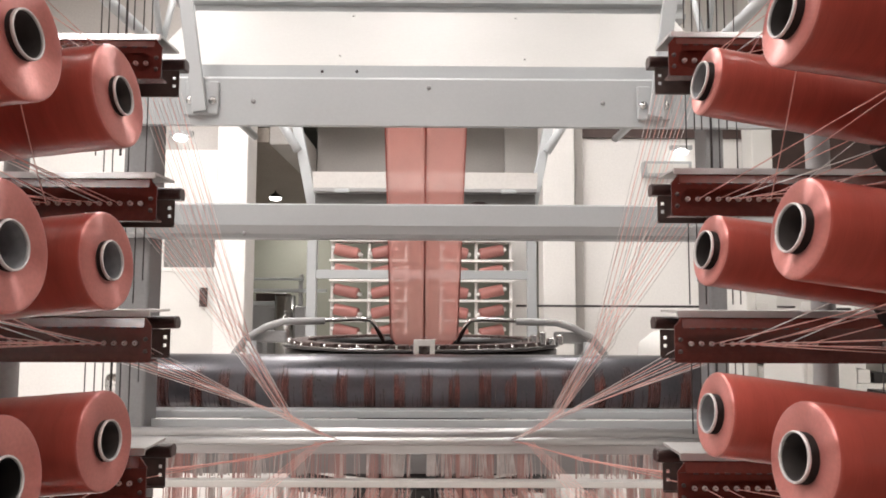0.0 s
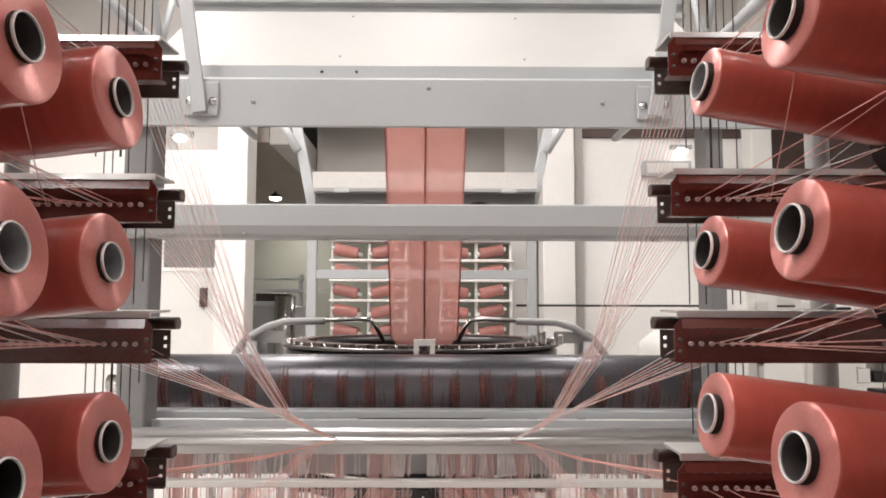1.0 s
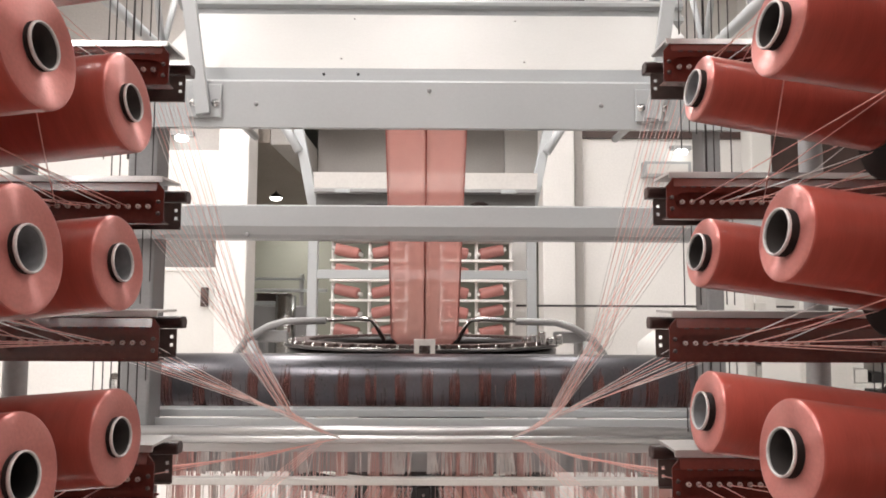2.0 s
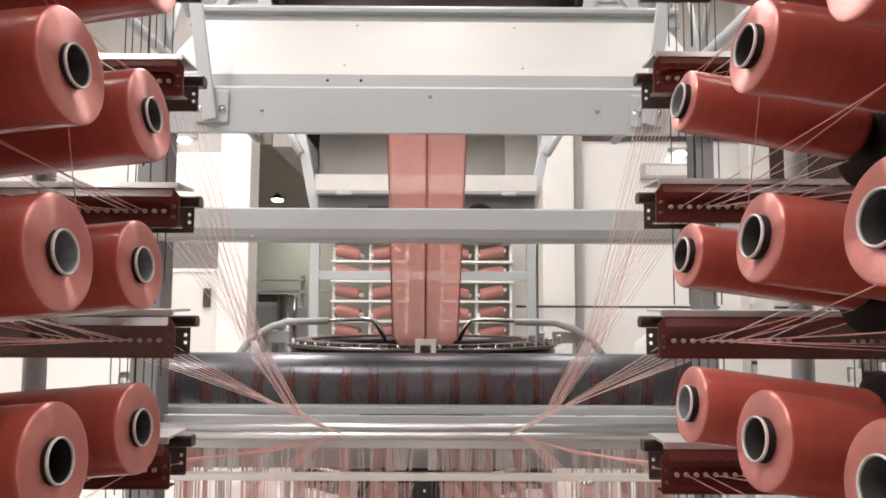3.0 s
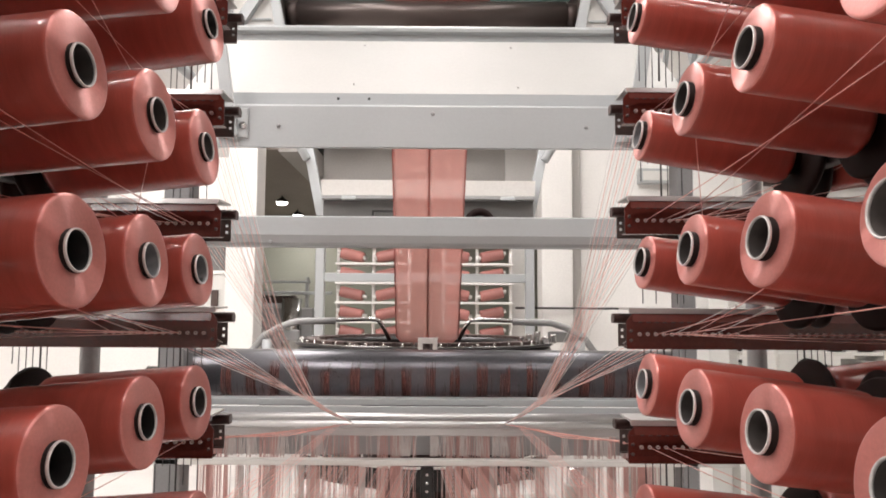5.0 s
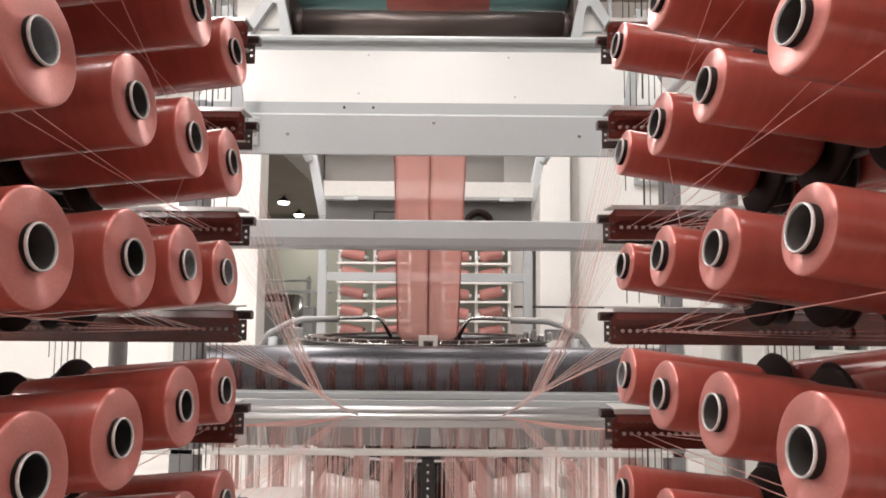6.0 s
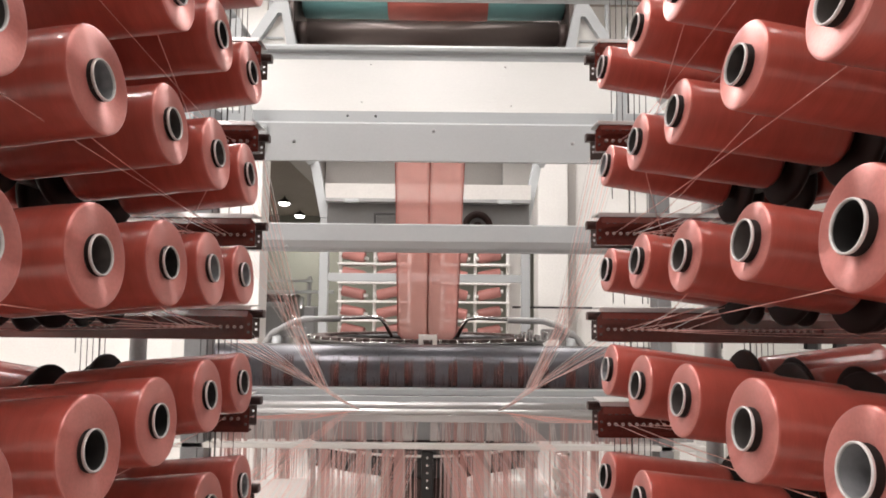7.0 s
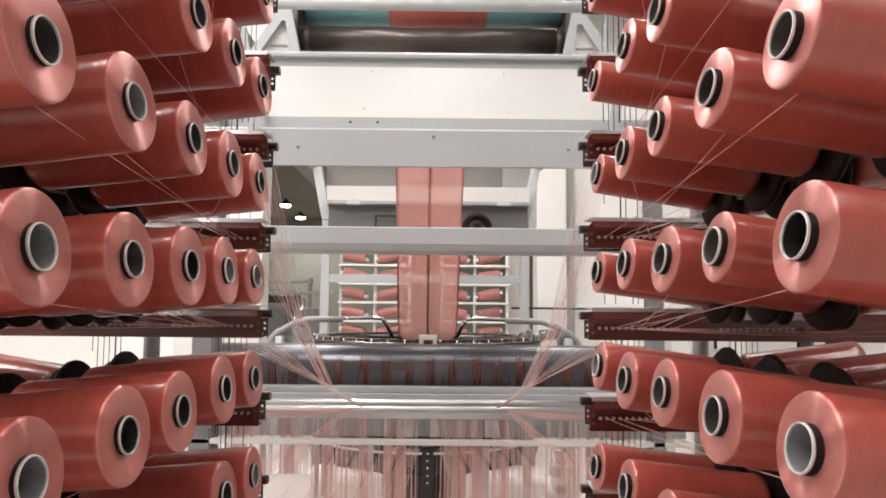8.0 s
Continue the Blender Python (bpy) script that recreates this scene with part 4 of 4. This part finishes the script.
# ---- partitions, columns and far things ----
structure("partition_west", box(bmesh.new(), -5.0, -1.84, 5.0, 5.12, 0, 2.48), WHITE, "white partition wall with a windowed door", "wall")
structure("column_west", solid(-1.838, -1.580, 4.9, 5.2, 0, 4.2, 0.01), WHITE, "white square hall column", "column")
structure("bulkhead", box(bmesh.new(), -5.0, -1.86, 5.0, 5.3, 2.48, 4.2), GREYWALL, "grey wall above the partition", "wall")
door = thing("door_1", "closed white door with a grey window", "door", kind="structure", at=pose(-2.06, 4.99, 0))
part("leaf", solid(-0.30, 0.30, -0.03, 0.0, 0.02, 1.80, 0.004), PANEL, door)
part("pane", solid(-0.215, 0.215, -0.036, -0.031, 1.47, 1.71, 0.002), GLASS_DARK, door, "grey window pane")
for a, b, c, d in ((-0.245, 0.245, 1.712, 1.742), (-0.245, 0.245, 1.438, 1.468), (-0.245, -0.217, 1.469, 1.711), (0.217, 0.245, 1.469, 1.711)):
    part("window_frame", solid(a, b, -0.045, -0.031, c, d, 0.003), WHITE, door)
part("handle", solid(0.10, 0.16, -0.07, -0.031, 1.14, 1.30, 0.008), BROWN, door, "brown handle box")

structure("wall_panel_east", box(bmesh.new(), 1.36, 5.0, 5.5, 5.62, 0, 2.72), WHITE, "white wall panels of a side room", "wall")
structure("wall_return_east", box(bmesh.new(), 0.742, 0.968, 5.9, 6.0, 0, 2.04), WHITE, "white wall beside the far creel", "wall")
structure("column_east", solid(0.97, 1.262, 5.35, 5.65, 0, 4.2, 0.01), WHITE, "white square hall column", "column")
structure("pilaster", solid(1.265, 1.358, 5.45, 5.62, 0, 4.2, 0.004), GREYWALL, "narrow grey wall strip", "trim")
structure("fascia_east", box(bmesh.new(), 1.36, 5.0, 5.46, 5.66, 2.722, 2.95), BROWN, "dark brown fascia above the panels", "trim")
structure("panel_brown_east", box(bmesh.new(), 2.98, 5.0, 5.40, 5.496, 2.34, 2.718), BROWN, "dark brown wall panel below the fascia", "wall")
structure("column_cream_east", solid(2.70, 2.88, 4.95, 5.15, 0, 4.2, 0.01), PANEL, "cream square hall column", "column")
structure("wall_above_east", box(bmesh.new(), 1.36, 5.0, 5.5, 5.62, 2.952, 4.2), WHITE, "white wall above the fascia", "wall")
cable = tagged(new("wall_cable", mesh_of("wall_cable", rod(bmesh.new(), (0.72, 5.3, 1.16), (3.2, 5.3, 1.16), 0.010, 8), BLACK)), "dark cable run along the wall", "cable")


structure("soffit_west", box(bmesh.new(), -5.0, -1.5, 5.3, 10.0, 2.62, 2.75), CEIL, "low brown soffit over the back of the hall", "soffit")
structure("soffit_middle", box(bmesh.new(), -1.3, 1.36, 5.7, 10.0, 3.10, 3.22), GREYWALL, "low grey soffit over the back of the hall", "soffit")
structure("upper_partition_grey", box(bmesh.new(), -1.29, 0.74, 6.6, 6.7, 2.05, 3.098), GREYWALL, "grey wall panel under the soffit", "wall")
structure("upper_partition_white", box(bmesh.new(), 0.745, 1.35, 6.6, 6.7, 2.05, 3.098), WHITE, "white wall panel under the soffit", "wall")
structure("soffit_beam", solid(-1.498, -1.302, 5.3, 10.0, 2.60, 2.86, 0.01), GREYWALL, "grey beam under the soffit", "beam")


def pendant(x, y, z):
    t = thing("pendant_lamp", "small glowing pendant lamp below a dark ceiling", "lamp", "far pendant lamps", pose(x, y, z))
    part("shade", lathe(bmesh.new(), [(0.02, 0.10), (0.03, 0.085), (0.07, 0.06), (0.085, 0.03), (0.08, 0.03), (0.06, 0.05), (0.02, 0.07)], 24, closed=True), BLACK, t)
    part("bulb", lathe(bmesh.new(), [(0, -0.012), (0.06, 0.0), (0.079, 0.028), (0.04, 0.05), (0, 0.055)], 20), GLOW, t, "glowing white bulb")
    part("stem", rod(bmesh.new(), (0, 0, 0.09), (0, 0, 2.62 - z), 0.008, 8), BLACK, t)


pendant(-2.06, 8.0, 2.50)
pendant(-2.11, 9.3, 2.50)
cab = thing("machine_cabinet", "grey machine cabinet with rounded pipe", "machine", at=pose(-1.75, 7.0, 0))
part("body", solid(-0.35, 0.35, -0.25, 0.25, 0, 1.15, 0.02), PAINT_DARK, cab)
part("pipe", rod(bmesh.new(), (0.12, -0.28, 0.4), (0.12, -0.28, 1.26), 0.11, 20), STEEL, cab, "silver upright pipe")
for z0, z1, a, b in ((1.152, 1.20, -0.35, 0.0), (1.30, 1.335, -0.60, 0.55), (1.43, 1.455, -0.60, 0.30)):
    part("cross_member", solid(a, b, -0.22, -0.16, z0, z1, 0.004), PAINT, cab, "pale cross member")
for x in (-0.56, 0.26):
    part("upright", solid(x - 0.02, x + 0.02, -0.158, -0.12, 1.151, 1.50, 0.004), PAINT_DARK, cab)
part("top_box", solid(-0.25, 0.10, -0.10, 0.15, 1.2005, 1.29, 0.01), BROWN, cab, "dark brown box")


def wall_lamp(x, y, z):
    t = thing("wall_lamp", "small bright lamp on the upper wall", "lamp", "upper wall lamps", pose(x, y, z))
    part("bracket", solid(-0.10, 0.10, 0.0, 0.05, 0.03, 0.07, 0.005), PAINT_DARK, t)
    part("bulb", lathe(bmesh.new(), [(0, -0.02), (0.05, -0.012), (0.06, 0.01), (0.04, 0.0295), (0, 0.0295)], 20), GLOW, t, "glowing bulb")


wall_lamp(-2.165, 4.93, 2.56)
wall_lamp(2.26, 5.40, 2.57)
wall_box = thing("wall_box", "pale grey cable box under the wall lamp", "box", at=pose(2.13, 5.40, 2.42))
part("body", solid(-0.22, 0.22, 0.0, 0.098, -0.07, 0.07, 0.006), PAINT, wall_box)
part("cover", solid(-0.19, 0.19, -0.006, -0.0005, -0.045, 0.045, 0.002), PANEL, wall_box, "pale cover plate")
frame_box = thing("picture_frame", "black framed notice on the grey board", "frame", at=pose(-0.36, 3.655, 1.782))
for x0, x1, z0, z1 in ((-0.09, 0.09, 0.03, 0.045), (-0.09, -0.075, -0.06, 0.0295), (0.075, 0.09, -0.06, 0.0295)):
    part("bar", solid(x0, x1, -0.01, 0.01, z0, z1, 0.002), BLACK, frame_box)
arch = thing("fan_housing", "black round fan housing behind the cloth", "fan", at=pose(0.297, 3.64, 1.735))
part("ring", lathe(bmesh.new(), [(0.06, -0.03), (0.105, -0.03), (0.11, 0.0), (0.105, 0.03), (0.06, 0.03)], 32, Euler((radians(90), 0, 0)).to_matrix().to_4x4(), closed=True), TUBE, arch)
part("hub", rod(bmesh.new(), (0, -0.02, 0), (0, 0.03, 0), 0.03, 16), TUBE, arch)

# ---- machines seen between the creel rails ----
side_cab = thing("side_cabinet", "pale cream cabinet beside the loom", "cabinet", at=pose(1.46, 1.72, 0))
part("body", solid(-0.10, 0.10, -0.12, 0.20, 0, 1.02, 0.008), PANEL, side_cab)
part("door", solid(-0.09, 0.09, -0.126, -0.121, 0.1, 0.98, 0.003), PANEL, side_cab)
part("latch", solid(0.06, 0.08, -0.14, -0.127, 0.78, 0.84, 0.003), BLACK, side_cab, "black latch")
rack = thing("control_rack", "open control rack with black and white modules", "rack", at=pose(1.75, 2.2, 0))
for x in (-0.36, 0.36):
    part("upright", solid(x - 0.02, x + 0.02, -0.12, 0.12, 0, 1.5, 0.004), PANEL, rack)
rk = random.Random(3)
for i in range(5):
    z = 0.55 + 0.13 * i
    part("shelf", solid(-0.338, 0.338, -0.12, 0.12, z, z + 0.015, 0.002), PANEL, rack)
    for j in range(9):
        x = -0.30 + 0.072 * j
        part("module", solid(x - 0.028, x + 0.028, -0.10, 0.08, z + 0.016, z + rk.uniform(0.06, 0.11), 0.003), BLACK if (i + j) % 2 else PANEL, rack)
barrel = thing("white_drum", "white round plastic drum behind the creel", "drum", at=pose(1.02, 2.0, 0))
part("body", lathe(bmesh.new(), [(0, 0), (0.14, 0), (0.15, 0.02), (0.15, 0.92), (0.14, 1.0), (0.08, 1.05), (0, 1.06)], 40), PANEL, barrel)
for s in (-1, 1):
    truss = thing("roof_truss", "light grey welded roof truss", "truss", "roof trusses", pose(s * 1.5, 2.4, 3.0))
    for a, b2 in (((0, -1.6, -0.45), (0, 2.4, -0.45)), ((0, -1.6, 0.25), (0, 2.4, 0.25))):
        part("chord", rod(bmesh.new(), a, b2, 0.03, 10), PAINT, truss)
    for k in range(6):
        y = -1.4 + 0.6 * k
        part("diagonal", rod(bmesh.new(), (0, y, -0.43), (0, y + 0.3, 0.23), 0.018, 8), PAINT, truss)
        part("diagonal", rod(bmesh.new(), (0, y + 0.3, 0.23), (0, y + 0.6, -0.43), 0.018, 8), PAINT, truss)
    for y in (-1.5, 2.3):
        part("hanger", rod(bmesh.new(), (0, y, 0.28), (0, y, 1.2), 0.02, 8), PAINT, truss)
